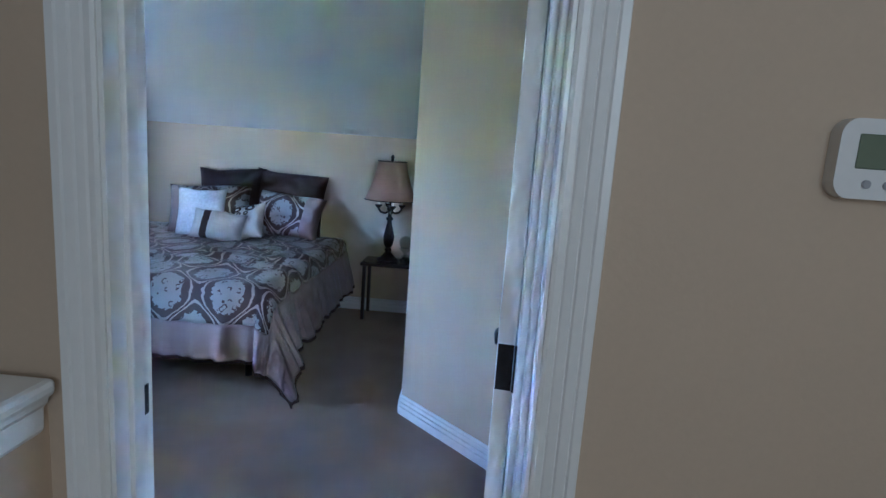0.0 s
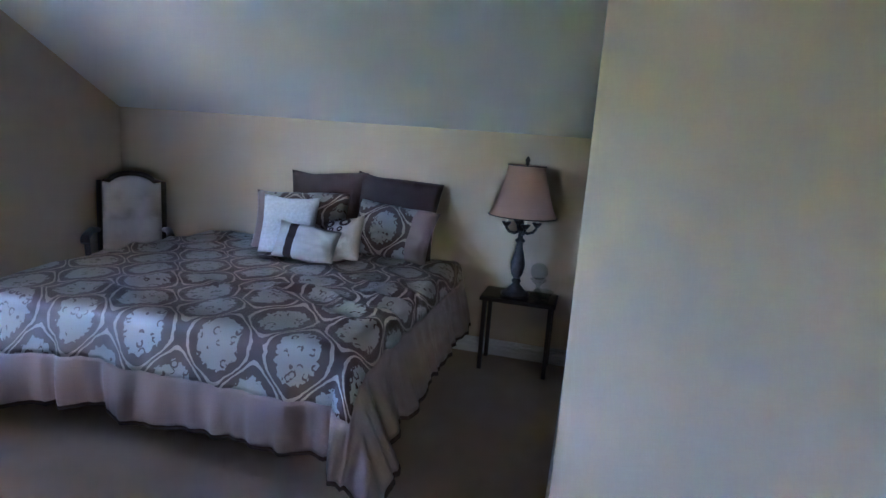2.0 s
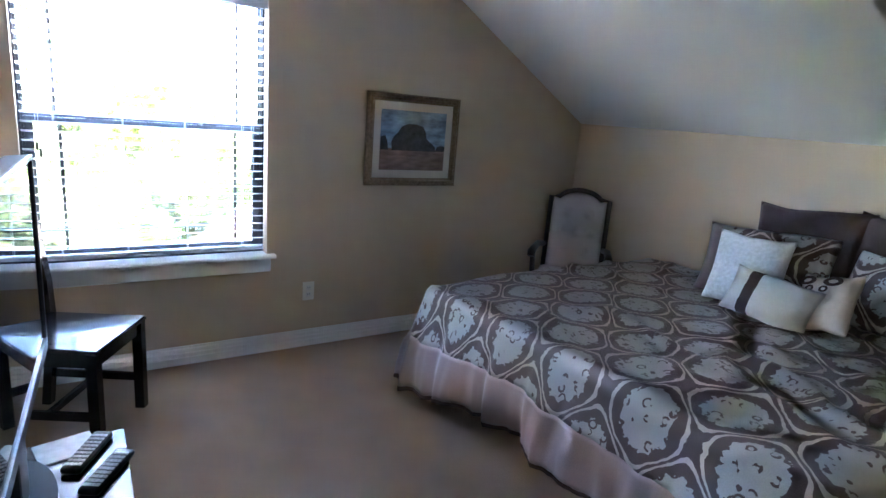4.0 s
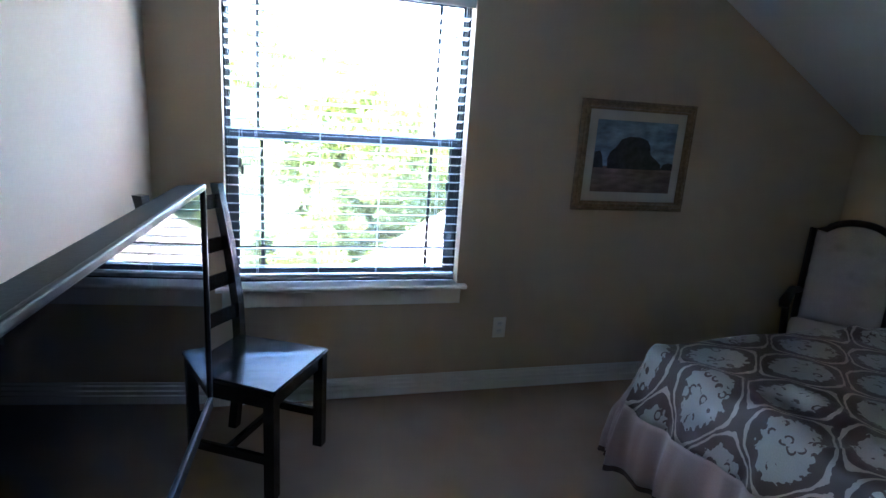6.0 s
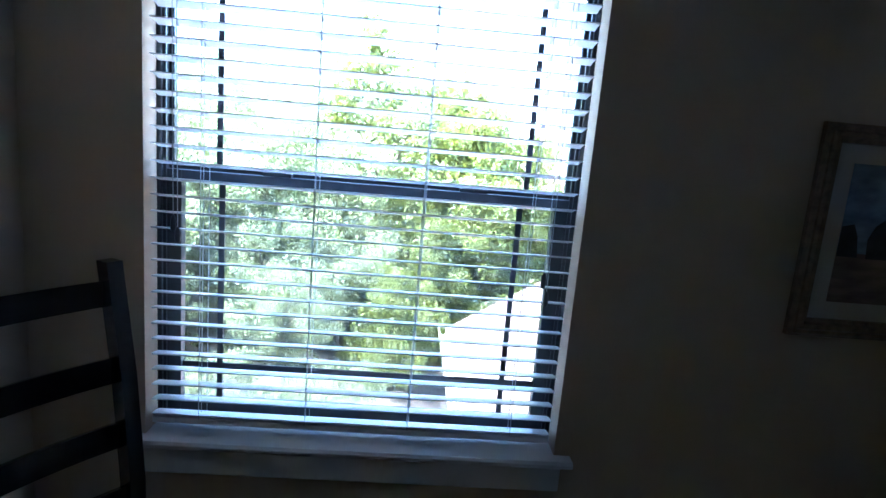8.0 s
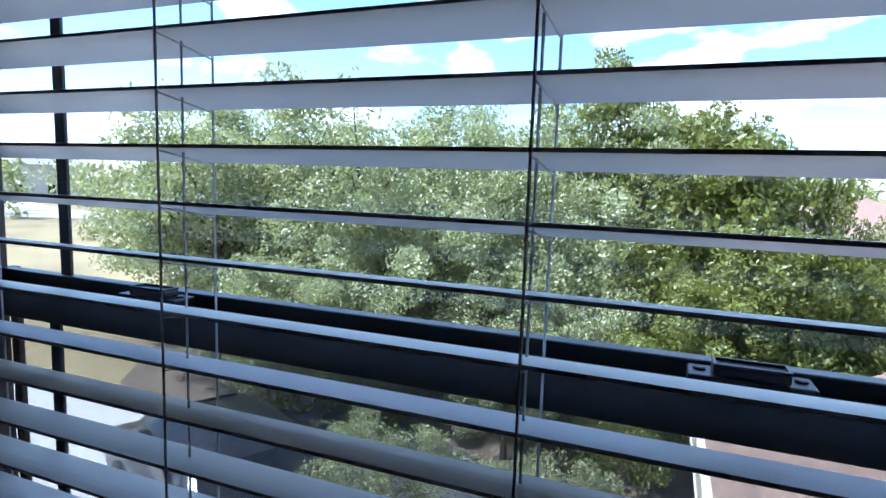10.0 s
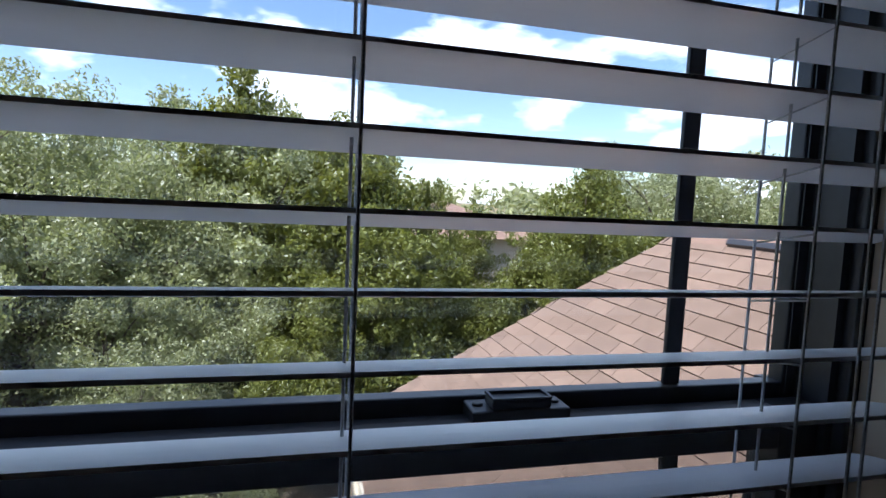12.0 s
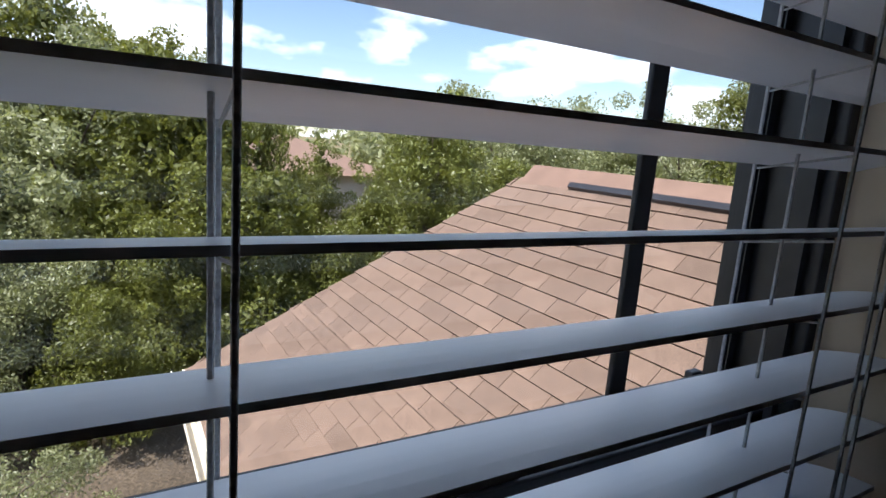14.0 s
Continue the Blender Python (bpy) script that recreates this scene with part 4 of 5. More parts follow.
# local: x along the wall, -y into the room, z up
PW, PH = 0.335, 0.283
prof = [(0.0, 0.0), (0.0, 0.016), (0.010, 0.026), (0.018, 0.024), (0.024, 0.030), (0.034, 0.028), (0.040, 0.018), (0.048, 0.016), (0.050, 0.006), (0.050, 0.0)]
for name, sx, sz, horiz in (("frame_rail", 1, 1, True), ("frame_rail", 1, -1, True), ("frame_rail", 1, 1, False), ("frame_rail", -1, 1, False)):
    bm = bmesh.new()
    rows = []
    for e in (-1, 1):
        row = []
        for d, h in prof:
            if horiz:
                row.append(bm.verts.new((e * (PW - d), -h, sz * (PH - d))))
            else:
                row.append(bm.verts.new((sx * (PW - d), -h, e * (PH - d))))
        rows.append(row)
    for k in range(len(prof) - 1):
        bm.faces.new((rows[0][k], rows[0][k + 1], rows[1][k + 1], rows[1][k]))
    part(name, bm, GOLD, pic)
part("mat_board", boxed(-PW + 0.045, -0.008, -PH + 0.045, PW - 0.045, -0.003, PH - 0.045), MAT, pic, "ivory mat board")
IW, IH = PW - 0.098, PH - 0.098
SKYP = material("painted_sky", (0.20, 0.27, 0.36), 0.6, scale=14, vary=0.35, bump=0.15, big=0.3, big_scale=6, stretch=(1, 1, 2.5))
FIELDP = material("painted_field", (0.19, 0.13, 0.115), 0.6, scale=26, vary=0.3, bump=0.15, big=0.25, big_scale=7, stretch=(0.5, 1, 2))
TREEP = material("painted_trees", (0.040, 0.042, 0.050), 0.6, scale=30, vary=0.4, bump=0.15)
part("painted_sky", boxed(-IW, -0.0105, -0.05, IW, -0.008, IH), SKYP, pic)
part("painted_field", boxed(-IW, -0.0105, -IH, IW, -0.008, -0.05), FIELDP, pic)
bm = bmesh.new()
out = [(-0.155, -0.062), (-0.160, -0.01), (-0.145, 0.025), (-0.115, 0.050), (-0.088, 0.090), (-0.040, 0.106), (0.020, 0.104), (0.065, 0.090), (0.085, 0.060), (0.092, 0.018), (0.110, 0.005), (0.135, -0.012), (0.160, -0.030), (0.165, -0.062)]
prism(out, -0.0118, -0.0105, "y", bm)
part("painted_tree", bm, TREEP, pic)
part("painted_tree", prism([(-IW, -0.06), (-IW, 0.02), (-0.205, 0.028), (-0.190, -0.005), (-0.180, -0.06)], -0.0118, -0.0105, "y"), TREEP, pic)
part("painted_tree", prism([(0.165, -0.06), (0.180, -0.030), (0.210, -0.022), (IW, -0.028), (IW, -0.06)], -0.0118, -0.0105, "y"), TREEP, pic)

outl = thing("wall_outlet", pose(XW, 2.841, 0.353, 0, 0, 90), "almond duplex outlet plate on the beige wall", "outlet")
part("plate", boxed(-0.036, -0.006, -0.058, 0.036, 0, 0.058, bevel=0.003), ALMOND, outl)
for z in (0.021, -0.021):
    s = part("socket", boxed(-0.016, -0.0075, z - 0.014, 0.016, -0.005, z + 0.014, bevel=0.001), PLASTIC, outl)
    for x in (-0.006, 0.006):
        part("slot", boxed(x - 0.001, -0.0078, z - 0.002, x + 0.001, -0.0074, z + 0.007), BLACKMETAL, s)


# ---- dining chair by the window ----
def ladder_chair():
    t = thing("dining_chair", pose(-3.125, 1.625, 0, 0, 0, 60 - 90), "black lacquered ladder-back wooden chair beside the window", "chair")
    # local: the sitter looks towards +y
    bm = bmesh.new()
    prism([(-0.195, -0.21), (0.195, -0.21), (0.215, 0.215), (-0.215, 0.215)], 0.428, 0.452, "z", bm)
    bmesh.ops.bevel(bm, geom=list(bm.edges), offset=0.007, segments=2, affect="EDGES")
    part("seat", bm, LACQUER, t)
    for sx in (-1, 1):
        part("front_leg", prism([(sx * 0.19 - 0.021, 0.165), (sx * 0.19 + 0.021, 0.165), (sx * 0.19 + 0.021, 0.207), (sx * 0.19 - 0.021, 0.207)], 0, 0.428, "z"), LACQUER, t)
        bm = bmesh.new()
        rows = []
        for z, y, hw in ((0, -0.235, 0.180), (0.25, -0.205, 0.180), (0.45, -0.200, 0.182), (0.60, -0.212, 0.190), (0.85, -0.255, 0.201), (1.105, -0.315, 0.210)):
            w, d = 0.019, 0.019
            rows.append([bm.verts.new((sx * hw + a * w, y + b * d, z)) for a, b in ((-1, -1), (1, -1), (1, 1), (-1, 1))])
        for a, b in zip(rows, rows[1:]):
            for k in range(4):
                bm.faces.new((a[k], a[(k + 1) % 4], b[(k + 1) % 4], b[k]))
        bm.faces.new(rows[0][::-1])
        bm.faces.new(rows[-1])
        part("back_post", bm, LACQUER, t)
        part("side_rail", boxed(sx * 0.19 - 0.011, -0.19, 0.372, sx * 0.19 + 0.011, 0.17, 0.428, bevel=0.002), LACQUER, t)
        part("stretcher", boxed(sx * 0.188 - 0.010, -0.20, 0.135, sx * 0.188 + 0.010, 0.17, 0.172, bevel=0.003), LACQUER, t)
    part("front_rail", boxed(-0.17, 0.175, 0.372, 0.17, 0.197, 0.428, bevel=0.002), LACQUER, t)
    part("cross_stretcher", boxed(-0.18, -0.02, 0.138, 0.18, 0.0, 0.169, bevel=0.003), LACQUER, t)
    for z in (0.568, 0.714, 0.860, 1.033):
        y = -0.212 - (z - 0.60) / 0.505 * 0.103
        half = 0.172 + 0.045 * (z - 0.5) / 0.6
        bm = bmesh.new()
        rows = []
        for k in range(9):
            x = -half + 2 * half * k / 8
            bow = -0.018 * (1 - (x / half) ** 2)
            rows.append([bm.verts.new((x, y + bow + dy, z + dz)) for dy, dz in ((-0.008, -0.026), (0.008, -0.030), (0.004, 0.030), (-0.012, 0.026))])
        for a, b in zip(rows, rows[1:]):
            for k in range(4):
                bm.faces.new((a[k], a[(k + 1) % 4], b[(k + 1) % 4], b[k]))
        bm.faces.new(rows[0][::-1])
        bm.faces.new(rows[-1])
        part("back_slat", bm, LACQUER, t)


ladder_chair()

# ---- television on its stand ----
TVA = -3.6
stand = thing("tv_stand", pose(-1.655, 1.50, 0, 0, 0, -0.5), "low black lacquered table under the television", "tv stand")
part("top", boxed(-0.50, -0.24, 0.455, 0.50, 0.24, 0.48, bevel=0.003), LACQUER, stand)
for x in (-0.475, 0.475):
    for y in (-0.215, 0.215):
        part("leg", boxed(x - 0.022, y - 0.022, 0, x + 0.022, y + 0.022, 0.455, bevel=0.002), LACQUER, stand)
part("shelf", boxed(-0.45, -0.22, 0.16, 0.45, 0.22, 0.18, bevel=0.002), LACQUER, stand)
for y in (-0.215, 0.215):
    part("apron", boxed(-0.453, y - 0.008, 0.40, 0.453, y + 0.008, 0.455), LACQUER, stand)
tv = thing("television", pose(-1.839, 1.534, 0.480, 0, 0, TVA), "black flat-screen television with a glossy dark screen", "television")
# local: the screen looks towards +y
part("screen_housing", prism([(0.0, 0.235), (-0.030, 0.240), (-0.070, 0.36), (-0.072, 0.74), (-0.050, 0.784), (0.0, 0.789)], -0.444, 0.444, "x"), TVBACK, tv)
for b in ((-0.445, 0.0, 0.235, 0.445, 0.010, 0.268), (-0.445, 0.0, 0.776, 0.445, 0.010, 0.790), (-0.445, 0.0, 0.268, -0.431, 0.010, 0.776), (0.431, 0.0, 0.268, 0.445, 0.010, 0.776)):
    part("bezel", boxed(*b, bevel=0.003), TVPLASTIC, tv)
part("screen", boxed(-0.431, 0.0, 0.268, 0.431, 0.004, 0.776), SCREEN, tv, "switched-off glossy screen")
part("neck", boxed(-0.06, -0.040, 0.02, 0.06, -0.008, 0.30, bevel=0.008), TVPLASTIC, tv)
part("foot", prism([(0.22 * math.cos(a), -0.05 + 0.10 * math.sin(a)) for a in [2 * math.pi * k / 28 for k in range(28)]], 0, 0.018, "z"), TVPLASTIC, tv, "oval glossy foot")


def remote(x, y, rz, label):
    t = thing("remote_control", pose(x, y, 0.481, 0, 0, rz), label, "remote control", "remote controls on the tv stand")
    part("body", boxed(-0.026, -0.092, 0, 0.026, 0.092, 0.020, bevel=0.008), TVPLASTIC, t, "", True)
    for i in range(4):
        for j in range(9):
            part("button", boxed(-0.0205 + 0.0108 * i, -0.076 + 0.0168 * j, 0.0195, -0.0122 + 0.0108 * i, -0.066 + 0.0168 * j, 0.0222), BUTTON, t)


remote(-2.045, 1.650, 62, "black remote control with grey buttons, beside the television foot")
remote(-1.930, 1.690, 58, "black remote control with grey buttons, at the stand's edge")
mag = thing("magazine", pose(-2.10, 1.60, 0.4815, 0, 0, 12), "folded printed paper lying on the tv stand", "paper")
part("cover", boxed(-0.055, -0.07, 0, 0.055, 0.07, 0.004), PAPER, mag)

# ---- outdoors ----
GZ = -3.0
structure("ground", boxed(-900, -900, GZ - 0.5, 900, 900, GZ), DRYGRASS, "dry grass ground reaching the horizon", "ground")
structure("driveway", prism([(-4.2, -30), (-10.4, -30), (-10.9, -8.8), (-11.1, -6.5), (-8.9, -4.5), (-6.5, -3.6), (-4.2, -3.6)], GZ, GZ + 0.02, "z"), CONCRETE, "pale concrete driveway below the window", "driveway")
structure("parking_pad", prism([(-4.2, -3.6), (-6.5, -3.6), (-8.9, -4.5), (-11.1, -6.5), (-12.8, -4.4), (-12.4, -2.0), (-11.0, 1.2), (-9.6, 2.6), (-4.2, 2.6)], GZ, GZ + 0.018, "z"), ASPHALT_SHADE, "asphalt pad beside the house, tree shade put into its dark colour", "driveway")
structure("woodland_floor", prism([(-9.6, 2.6), (-11.0, 1.2), (-12.4, -2.0), (-12.8, -4.4), (-11.1, -6.5), (-11.6, -8.2), (-16.5, -11.5), (-24, -14), (-30, -4), (-30, 14), (-20, 22), (-9.6, 14)], GZ, GZ + 0.012, "z"), LITTER, "brown leaf litter under the trees", "ground")
bm = bmesh.new()
rows = []
lane = [(-60, -38), (-46, -44), (-41, -54), (-44, -68), (-56, -92), (-80, -138), (-120, -205)]
for k, (x, y) in enumerate(lane):
    p, q = Vector(lane[max(k - 1, 0)]), Vector(lane[min(k + 1, len(lane) - 1)])
    d = (q - p).normalized() * 5.0
    rows.append([bm.verts.new((x + sx * d.y, y - sx * d.x, GZ + dz)) for sx, dz in ((-1, 0.03), (1, 0.03), (1, -0.1), (-1, -0.1))])
for a, b in zip(rows, rows[1:]):
    for k in range(4):
        bm.faces.new((a[k], a[(k + 1) % 4], b[(k + 1) % 4], b[k]))
structure("road", bm, CONCRETE, "pale lane curving away beyond the grass", "road")
# outer shell of the house, under and beside the window
bm = bmesh.new()
box(bm, -3.90, -3.0, GZ, -3.78, 9.0, -0.14)
box(bm, -3.80, -1.6, -0.14, -3.78, 1.0, 2.6)
structure("wall_outside", bm, STUCCO, "pale masonry house wall below the window", "wall")

# unseen gable and roof, added to stop the sun and cast the house's shadow
structure("gable_sun_block", prism([(-2.78, 2.6), (3.58, 2.6), (0.4, 4.42)], -3.785, -3.70, "x"), STUCCO, "unseen pale gable above the window, added to block the sun", "wall")
structure("roof_sun_block", prism([(5.5, 1.50), (0.4, 4.44), (-4.7, 1.50), (-4.7, 1.62), (0.4, 4.56), (5.5, 1.62)], -3.95, 7.0, "x"), SHINGLE_FAR, "unseen brown roof over the bedroom, added to block the sun", "roof")

# deck darkened so its gaps stand in for the tabs' shadow lines
SHINGLE_GAP_SHADE = material("shingle_gap_shade", (0.075, 0.055, 0.045), 0.95, scale=60, vary=0.2, bump=0.3)
# the lower wing with its hip roof
EX, EY, EZ = -9.16, 2.73, -0.85
KR, RZ = 2.25, 1.365
RYY = EY + KR
roof = thing("house_wing", pose(EX, EY, GZ), "lower house wing with a brown shingled hip roof", "house")
rinv = roof.matrix_world.inverted()


def wing(name, bm, mat, label=""):
    ob = part(name, bm, mat, roof, label)
    ob.matrix_local = rinv
    return ob


bm = bmesh.new()
v = [bm.verts.new(p) for p in ((EX, EY, EZ - 0.02), (-3.9, EY, EZ - 0.02), (-3.9, RYY, RZ - 0.02), (EX + KR, RYY, RZ - 0.02), (EX, EY + 2 * KR, EZ - 0.02), (-3.9, EY + 2 * KR, EZ - 0.02))]
for f in ((0, 1, 2, 3), (0, 3, 4), (3, 2, 5, 4), (0, 4, 5, 1), (1, 5, 2)):
    bm.faces.new([v[k] for k in f])
deck = wing("roof_deck", bm, SHINGLE_GAP_SHADE)
wing("wall", boxed(EX + 0.4, EY + 0.4, GZ, -3.9, EY + 2 * KR - 0.4, EZ - 0.03), STUCCO, "pale masonry wall")
wing("fascia", boxed(EX - 0.02, EY - 0.03, EZ - 0.17, -3.9, EY - 0.002, EZ + 0.0, bevel=0.004), FASCIA, "cream eave fascia")
wing("fascia", boxed(EX - 0.03, EY - 0.02, EZ - 0.17, EX - 0.002, EY + 2 * KR, EZ + 0.0, bevel=0.004), FASCIA, "cream eave fascia")
gut = wing("gutter", prism([(EY - 0.03, EZ - 0.12), (EY - 0.10, EZ - 0.12), (EY - 0.13, EZ - 0.02), (EY - 0.13, EZ - 0.005), (EY - 0.118, EZ - 0.005), (EY - 0.095, EZ - 0.10), (EY - 0.03, EZ - 0.10)], EX - 0.03, -4.0, "x"), FASCIA, "cream metal gutter")
# ridge and hip caps, dark strip for the vent and the shadow under it
slope_len = math.hypot(KR, RZ - EZ)
up = Vector((0, KR, RZ - EZ)) / slope_len
nrm = Vector((0, -(RZ - EZ), KR)) / slope_len
wing("ridge_cap", prism([(RYY - 0.13, RZ - 0.115), (RYY, RZ + 0.022), (RYY + 0.13, RZ - 0.115), (RYY + 0.12, RZ - 0.135), (RYY, RZ - 0.005), (RYY - 0.12, RZ - 0.135)], EX + KR - 0.05, -3.9, "x"), SHINGLE_FAR, "brown ridge cap")
bm = bmesh.new()
c = Vector((0, RYY, RZ)) - up * 0.20
P4 = [c + up * 0.03 + nrm * 0.008, c + up * 0.03 + nrm * 0.036, c + up * 0.07 + nrm * 0.042, c + up * 0.09 + nrm * 0.008]
prism([(p.y, p.z) for p in P4], EX + KR + 0.50, -4.4, "x", bm)
wing("ridge_vent_shade", bm, BRONZE, "ridge vent strip, dark for the shadow under it")

# far neighbours
def far_house(name, x, y, w, d, zeave, zridge, label, roofmat):
    t = thing(name, pose(x, y, GZ), label, "house")
    part("wall", boxed(-w / 2, -d / 2, 0, w / 2, d / 2, zeave), STUCCO, t)
    bm = bmesh.new()
    o, k = 0.5, d / 2
    v = [bm.verts.new(p) for p in ((-w / 2 - o, -d / 2 - o, zeave), (w / 2 + o, -d / 2 - o, zeave), (w / 2 + o, d / 2 + o, zeave), (-w / 2 - o, d / 2 + o, zeave), (-w / 2 + k, 0, zridge), (w / 2 - k, 0, zridge))]
    for f in ((0, 1, 5, 4), (1, 2, 5), (2, 3, 4, 5), (3, 0, 4), (0, 3, 2, 1)):
        bm.faces.new([v[i] for i in f])
    part("roof", bm, roofmat, t)
    for k in range(3):
        wx = -w / 2 + w * (k + 0.5) / 3
        for sy in (-1, 1):
            wd = part("window", boxed(wx - 0.5, sy * d / 2 - 0.04, 1.0, wx + 0.5, sy * d / 2 + 0.04, 2.2), TVPLASTIC, t, "dark window")
            part("window_frame", boxed(wx - 0.56, sy * d / 2 - 0.02, 0.92, wx + 0.56, sy * d / 2 + 0.02, 1.0), FASCIA, wd)
    return t


GREYROOF = material("grey_far_roof", (0.24, 0.23, 0.21), 0.95, scale=6, vary=0.15, bump=0.3, big=0.1)
far_house("neighbour_house", -35.4, 10.5, 9, 9, 2.6, 4.4, "far house with a brown roof behind the trees", SHINGLE_FAR)
far_house("neighbour_house", -57, -82, 13, 10, 4.9, 7.2, "far pale house with a grey roof beyond the lane", GREYROOF)


# parked car under the window
def car():
    t = thing("car", pose(-8.45, -2.55, GZ + 0.02, 0, 0, 62), "black parked car on the driveway", "car")
    prof = [(-2.2, 0.35), (-2.25, 0.62), (-2.1, 0.86), (-1.55, 0.95), (-0.95, 1.38), (-0.5, 1.46), (0.35, 1.45), (0.75, 1.36), (1.25, 0.98), (1.95, 0.88), (2.2, 0.70), (2.25, 0.40), (2.1, 0.28), (-2.05, 0.28)]
    bm = bmesh.new()
    rows = []
    for y, s in ((-0.88, 0.90), (-0.80, 1.0), (0.80, 1.0), (0.88, 0.90)):
        rows.append([bm.verts.new((x * (0.99 if s < 1 else 1), y * (0.80 if z > 1.1 else 1.0), z * (s if z > 0.4 else 1))) for x, z in prof])
    n = len(prof)
    for a, b in zip(rows, rows[1:]):
        for k in range(n):
            bm.faces.new((a[k], a[(k + 1) % n], b[(k + 1) % n], b[k]))
    bm.faces.new(rows[0][::-1])
    bm.faces.new(rows[-1])
    bmesh.ops.bevel(bm, geom=list(bm.edges), offset=0.03, segments=2, affect="EDGES")
    part("body", bm, CARPAINT, t, "", True)
    for nm, pts in (("windscreen", ((0.80, 1.355), (1.22, 1.005))), ("rear_window", ((-0.98, 1.375), (-1.50, 0.985)))):
        bm = bmesh.new()
        (x0, z0), (x1, z1) = pts
        s = 1 if x1 > x0 else -1
        v = [bm.verts.new(p) for p in ((x0 + s * 0.02, -0.56, z0), (x0 + s * 0.02, 0.56, z0), (x1 + s * 0.02, 0.66, z1), (x1 + s * 0.02, -0.66, z1))]
        q = [bm.verts.new(Vector(p.co) + Vector((s * 0.01, 0, 0.014))) for p in v]
        for k in range(4):
            bm.faces.new((v[k], v[(k + 1) % 4], q[(k + 1) % 4], q[k]))
        bm.faces.new(v)
        bm.faces.new(q)
        part(nm, bm, CARGLASS, t, "dark glass")
    for sy in (-1, 1):
        part("side_window", prism([(-0.90, 1.05), (-0.55, 1.36), (0.30, 1.36), (0.95, 1.05)], sy * 0.70, sy * 0.79, "y"), CARGLASS, t, "dark glass")
        part("mirror", boxed(0.75, sy * 0.85, 0.98, 0.92, sy * 1.02, 1.10, bevel=0.03), CARPAINT, t)
        part("headlight", boxed(2.02, sy * 0.72 - 0.16, 0.66, 2.20, sy * 0.72 + 0.10, 0.80, bevel=0.03), CHROME, t, "clear headlight")
        for x in (-1.35, 1.38):
            w = part("wheel", lathe([(0.20, -0.10), (0.32, -0.10), (0.335, -0.05), (0.335, 0.05), (0.32, 0.10), (0.20, 0.10)], 24, m=Matrix.Translation((x, sy * 0.80, 0.335)) @ Matrix.Rotation(radians(90), 4, "X")), TYRE, t, "", True)
            part("rim", lathe([(0.05, -0.105), (0.20, -0.108), (0.205, 0.0), (0.20, 0.108), (0.05, 0.105)], 20, m=Matrix.Translation((x, sy * 0.80, 0.335)) @ Matrix.Rotation(radians(90), 4, "X")), CHROME, w, "", True)


car()


# ---- trees ----
def leaf_cloud(rng, centres, radii, per, size, flat, squash=0.8):
    """Leaf quads scattered through uneven clumps, thicker towards the outside of each clump."""
    C = np.repeat(np.array(centres), per, axis=0)
    R = np.repeat(np.array(radii), per)
    d = rng.normal(size=C.shape)
    d /= np.linalg.norm(d, axis=1)[:, None]
    rad = R * rng.uniform(0.35, 1.0, len(C)) ** 0.5 * (1 + 0.22 * np.sin(d[:, 0] * 7 + C[:, 1] * 3) * np.sin(d[:, 2] * 6 + C[:, 0] * 2))
    P = C + d * rad[:, None] * np.array((1, 1, squash))
    a = rng.normal(size=P.shape) + d * flat
    a /= np.linalg.norm(a, axis=1)[:, None]
    b = np.cross(a, rng.normal(size=P.shape))
    b /= np.linalg.norm(b, axis=1)[:, None]
    c = np.cross(a, b)
    s = size * rng.uniform(0.55, 1.3, len(P))[:, None]
    V = np.stack((P - b * s, P + c * s * 0.45, P + b * s, P - c * s * 0.45), axis=1).reshape(-1, 3)
    return V


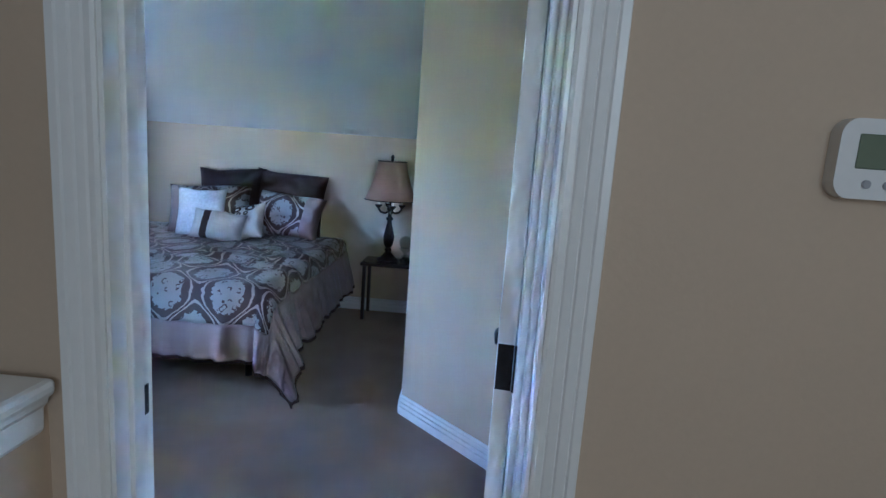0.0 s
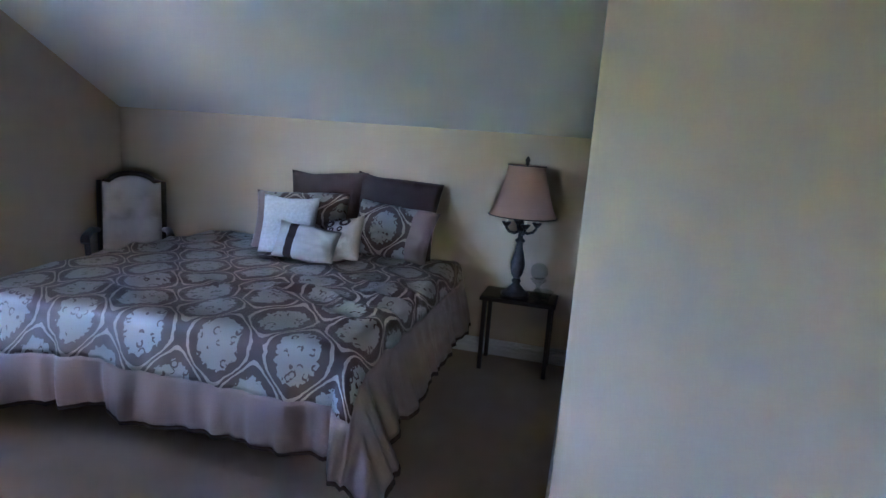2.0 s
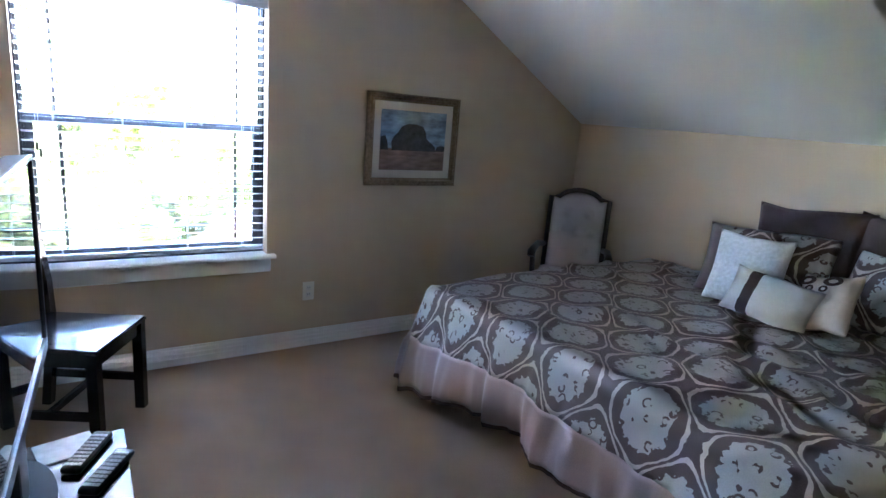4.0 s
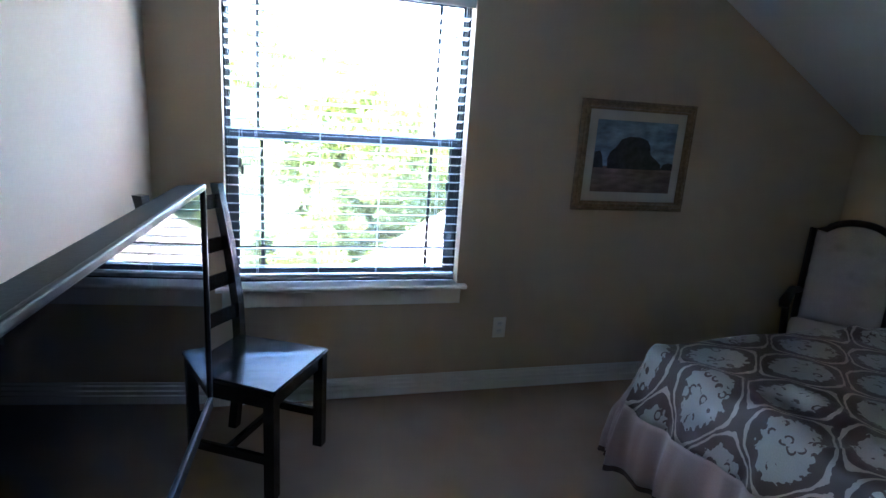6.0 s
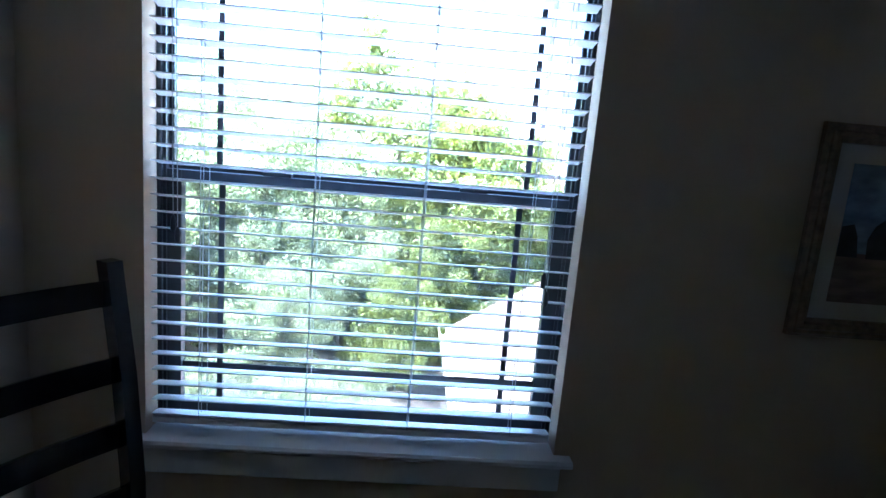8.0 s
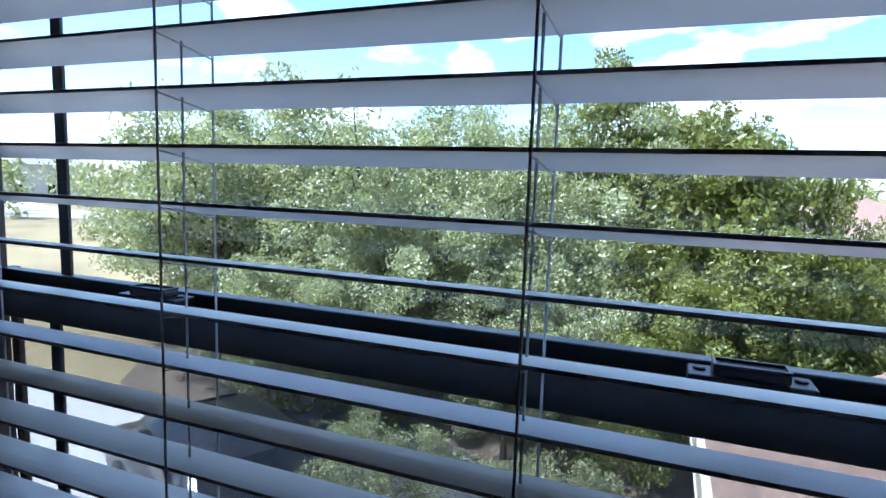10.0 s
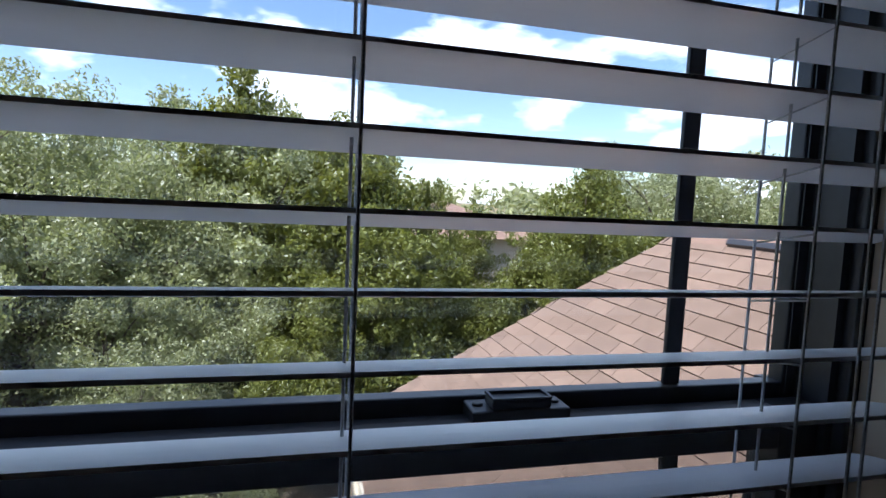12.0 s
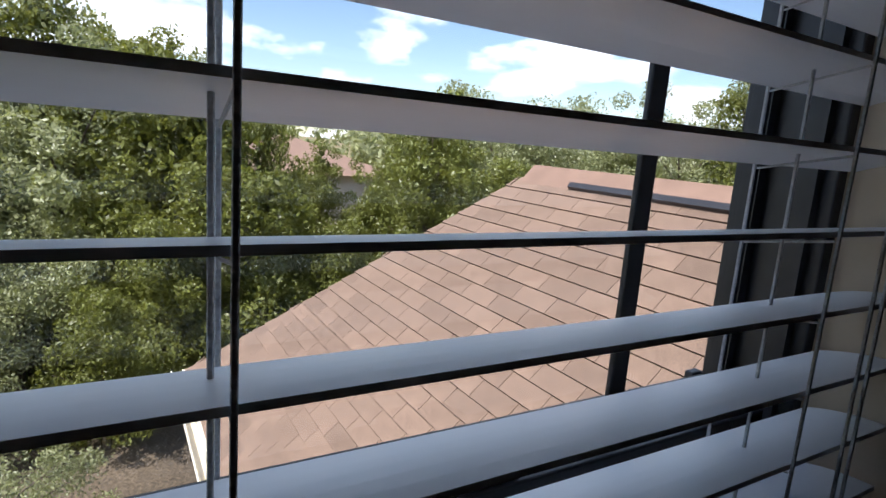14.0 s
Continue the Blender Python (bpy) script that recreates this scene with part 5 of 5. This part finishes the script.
def tree(name, seed, height, spread, kind, m):
    rng = np.random.default_rng(seed)
    cedar = kind == "cedar"
    t = thing(name, m, "dense dark green cedar with a ragged crown" if cedar else "pale green live oak with a broad uneven crown", "tree", "trees outside the window")
    bm = bmesh.new()
    lean = rng.uniform(-0.25, 0.25, 2)
    trunk = [(lean[0] * k * k, lean[1] * k * k, height * 0.62 * k) for k in (0, 0.25, 0.5, 0.75, 1.0)]
    tube(trunk, 0.1, 8, bm, taper=[0.17, 0.13, 0.11, 0.08, 0.04])
    centres, radii = [], []
    nb = 26 if cedar else 22
    for k in range(nb):
        f = (k + 0.5) / nb
        z0 = height * (0.10 + 0.45 * f) if cedar else height * (0.25 + 0.34 * f)
        a = k * 2.399 + rng.uniform(-0.5, 0.5)
        prof = (1 - f) ** 0.55 * (0.55 + 0.45 * min(1, f * 6)) if cedar else math.sin(math.pi * min(1, 0.18 + 0.68 * f)) ** 0.6
        reach = spread * prof * rng.uniform(0.55, 1.05)
        z1 = height * (0.12 + 0.80 * f) + rng.uniform(-0.15, 0.25) if cedar else height * (0.30 + 0.60 * f) + rng.uniform(-0.4, 0.4)
        p0 = Vector((lean[0] * 0.4, lean[1] * 0.4, z0))
        p2 = Vector((reach * math.cos(a), reach * math.sin(a), z1))
        p1 = p0.lerp(p2, 0.5) + Vector((0, 0, 0.15))
        tube([p0, p1, p2], 0.03, 5, bm, taper=[0.05, 0.032, 0.010])
        for q, rr in ((p2, 0.95), (p1, 0.85), (p2 + Vector(rng.normal(size=3) * 0.5), 0.7), (p2 + Vector(rng.normal(size=3) * 0.6), 0.6)):
            centres.append(tuple(q))
            radii.append(rr * spread * 0.30)
    if cedar:
        for k in range(5):
            centres.append((lean[0] * 0.5 + rng.normal() * 0.12, lean[1] * 0.5 + rng.normal() * 0.12, height * (0.86 + 0.035 * k)))
            radii.append(0.26 - 0.04 * k)
    part("trunk", bm, BARK, t)
    V = leaf_cloud(rng, centres, radii, 220 if cedar else 290, 0.074 if cedar else 0.060, 1.2)
    me = bpy.data.meshes.new("crown")
    n = len(V) // 4
    me.from_pydata(V.tolist(), [], np.arange(n * 4).reshape(-1, 4).tolist())
    me.materials.append(LEAF_CEDAR if cedar else LEAF_OAK)
    ob = new("crown", me)
    ob.parent = t
    return t


def at(phi, dist):
    """A place on the ground, by bearing from the window (degrees to the right of straight out) and distance."""
    a = radians(phi)
    return -3.5 - dist * math.cos(a), 2.15 + dist * math.sin(a)


oaks = [tree("oak_tree", 11, 6.4, 2.5, "oak", pose(*at(-30, 13), GZ)), tree("oak_tree", 12, 5.9, 2.7, "oak", pose(*at(-17, 14.5), GZ)), tree("oak_tree", 13, 6.2, 2.3, "oak", pose(*at(-40, 14.5), GZ))]
cedars = [tree("cedar_tree", 21, 7.3, 2.3, "cedar", pose(*at(-4.5, 14.5), GZ)), tree("cedar_tree", 22, 5.6, 2.2, "cedar", pose(*at(7, 12.5), GZ)), tree("cedar_tree", 23, 6.0, 2.4, "cedar", pose(*at(2.5, 18), GZ))]
spots = [("o", -8, 15.5, 1.0), ("o", -24, 16.5, 1.02), ("o", -3, 13.2, 0.9), ("o", -36, 17, 1.0), ("o", -12, 12.2, 0.78), ("o", -22, 11.2, 0.72), ("o", -33, 11.5, 0.68), ("o", -45, 17.5, 0.9), ("o", -5, 19, 1.1),
         ("o", -16, 20, 1.1), ("o", -28, 21, 1.1), ("c", 1, 16.5, 1.0), ("c", 6.5, 17.5, 0.88), ("c", 0, 11, 0.62), ("c", 8, 10.6, 0.66), ("c", 18, 17, 0.54), ("c", 20, 12, 0.50), ("c", 13.5, 14, 0.52), ("c", 5, 14, 0.86), ("c", 24, 15, 0.60), ("c", 8, 20, 0.80), ("c", 30, 19, 0.80), ("o", 35.5, 23, 1.16),
         ("c", 26, 23, 0.80), ("o", 41, 24, 1.05), ("c", 47, 26, 1.0), ("o", 53, 24, 1.1), ("c", 58, 22, 1.1), ("o", 64, 22, 1.1), ("c", 36, 14.5, 0.72), ("c", 29, 13, 0.70), ("o", 4, 22, 1.04), ("c", -1, 8.4, 0.36), ("o", -14, 8.6, 0.36), ("o", 33, 28, 1.0), ("c", 16, 20, 0.55), ("o", -43.5, 14.2, 0.95), ("o", -38, 10.5, 0.52), ("o", -30, 9.9, 0.48), ("o", -16, 10.2, 0.50), ("o", -7, 10.4, 0.48), ("c", 4, 10, 0.50), ("o", -27, 5.7, 0.30), ("o", -10, 5.7, 0.28), ("o", -44.5, 20, 0.95)]
for i, (k, phi, dist, s) in enumerate(spots):
    src = (oaks if k == "o" else cedars)[i % 3]
    x, y = at(phi, dist)
    copy_thing(src, pose(x, y, GZ, 0, 0, 77 * i) @ Matrix.Diagonal((s, s, s * (1 + 0.05 * math.sin(i * 3)), 1)))

copy_thing(cedars[2], pose(*at(13.2, 13), GZ) @ Matrix.Diagonal((0.34, 0.34, 0.80, 1)))

# distant woods: one mass of leaf clumps round the horizon
rng = np.random.default_rng(5)
cs, rs = [], []
for k in range(420):
    phi, dist = rng.uniform(-75, 78), rng.uniform(38, 75)
    x, y = at(phi, dist)
    if (abs(x + 35) < 8 and abs(y - 10.5) < 8) or (11 < phi < 21 and dist < 45) or (phi < -46 and dist < 62):
        continue
    cs.append((x, y, GZ + rng.uniform(0.8, 4.6)))
    rs.append(rng.uniform(1.4, 2.6))
V = leaf_cloud(rng, cs, rs, 150, 0.34, 0.6)
me = bpy.data.meshes.new("far_woods")
me.from_pydata(V.tolist(), [], np.arange(len(V)).reshape(-1, 4).tolist())
me.materials.append(LEAF_OAK)
tagged(new("far_woods", me), "far belt of green woods along the horizon", "woods", "", "stuff")

# leaf litter and low scrub under the trees
V = leaf_cloud(rng, [(*at(rng.uniform(-42, 40), rng.uniform(8.5, 17)), GZ + 0.25) for _ in range(90)], [rng.uniform(0.3, 0.6) for _ in range(90)], 90, 0.07, 0.5, 0.6)
me = bpy.data.meshes.new("scrub")
me.from_pydata(V.tolist(), [], np.arange(len(V)).reshape(-1, 4).tolist())
me.materials.append(LEAF_CEDAR)
tagged(new("scrub", me), "low green scrub under the trees", "scrub", "", "stuff")

# ---- shingles of the hip roof: each tab is a piece of its own ----
EXPO, TABW = 0.122, 0.305
ncourse = int(slope_len / EXPO)
cache = {}


def tab(x0, x1, xt0, xt1, hgt):
    """A shingle tab from its lower edge x0..x1 to its upper edge xt0..xt1, in the plane of the roof."""
    key = (round(x1 - x0, 3), round(xt0 - x0, 3), round(xt1 - x0, 3))
    if key not in cache:
        bm = bmesh.new()
        lo = [(0, 0, 0.013), (x1 - x0, 0, 0.013), (xt1 - x0, hgt, 0.004), (xt0 - x0, hgt, 0.004)]
        A = [bm.verts.new(p) for p in lo]
        B = [bm.verts.new((p[0], p[1], -0.004)) for p in lo]
        for k in range(4):
            bm.faces.new((A[k], A[(k + 1) % 4], B[(k + 1) % 4], B[k]))
        bm.faces.new(A)
        bmesh.ops.recalc_face_normals(bm, faces=bm.faces)
        me = bpy.data.meshes.new("shingle")
        bm.to_mesh(me)
        bm.free()
        me.materials.append(SHINGLE)
        cache[key] = me
    return cache[key]


plane = Matrix((Vector((1, 0, 0, 0)), Vector((0, up.y, nrm.y, 0)), Vector((0, up.z, nrm.z, 0)), Vector((0, 0, 0, 1))))
for j in range(ncourse):
    f0, f1 = j * EXPO / slope_len, (j + 1) * EXPO / slope_len
    hip0, hip1 = EX + KR * f0, EX + KR * f1
    base = Vector((0, EY, EZ)) + up * (j * EXPO)
    x = EX - TABW + (j * 0.127) % TABW + 0.006 * math.sin(j * 5.1)
    while x < -4.05:
        g = 0.0018
        a0, b0 = max(x + g, hip0), x + TABW - g
        a1, b1 = max(x + g, hip1), x + TABW - g
        if b0 - a0 > 0.02:
            a1 = min(a1, b1)
            ob = new("shingle", tab(a0, b0, a1, b1, EXPO - 0.0035))
            ob.parent = deck
            ob.matrix_local = Matrix.Translation(Vector((a0, base.y, base.z)) + nrm * (0.0015 * math.sin(x * 40 + j))) @ plane
        x += TABW
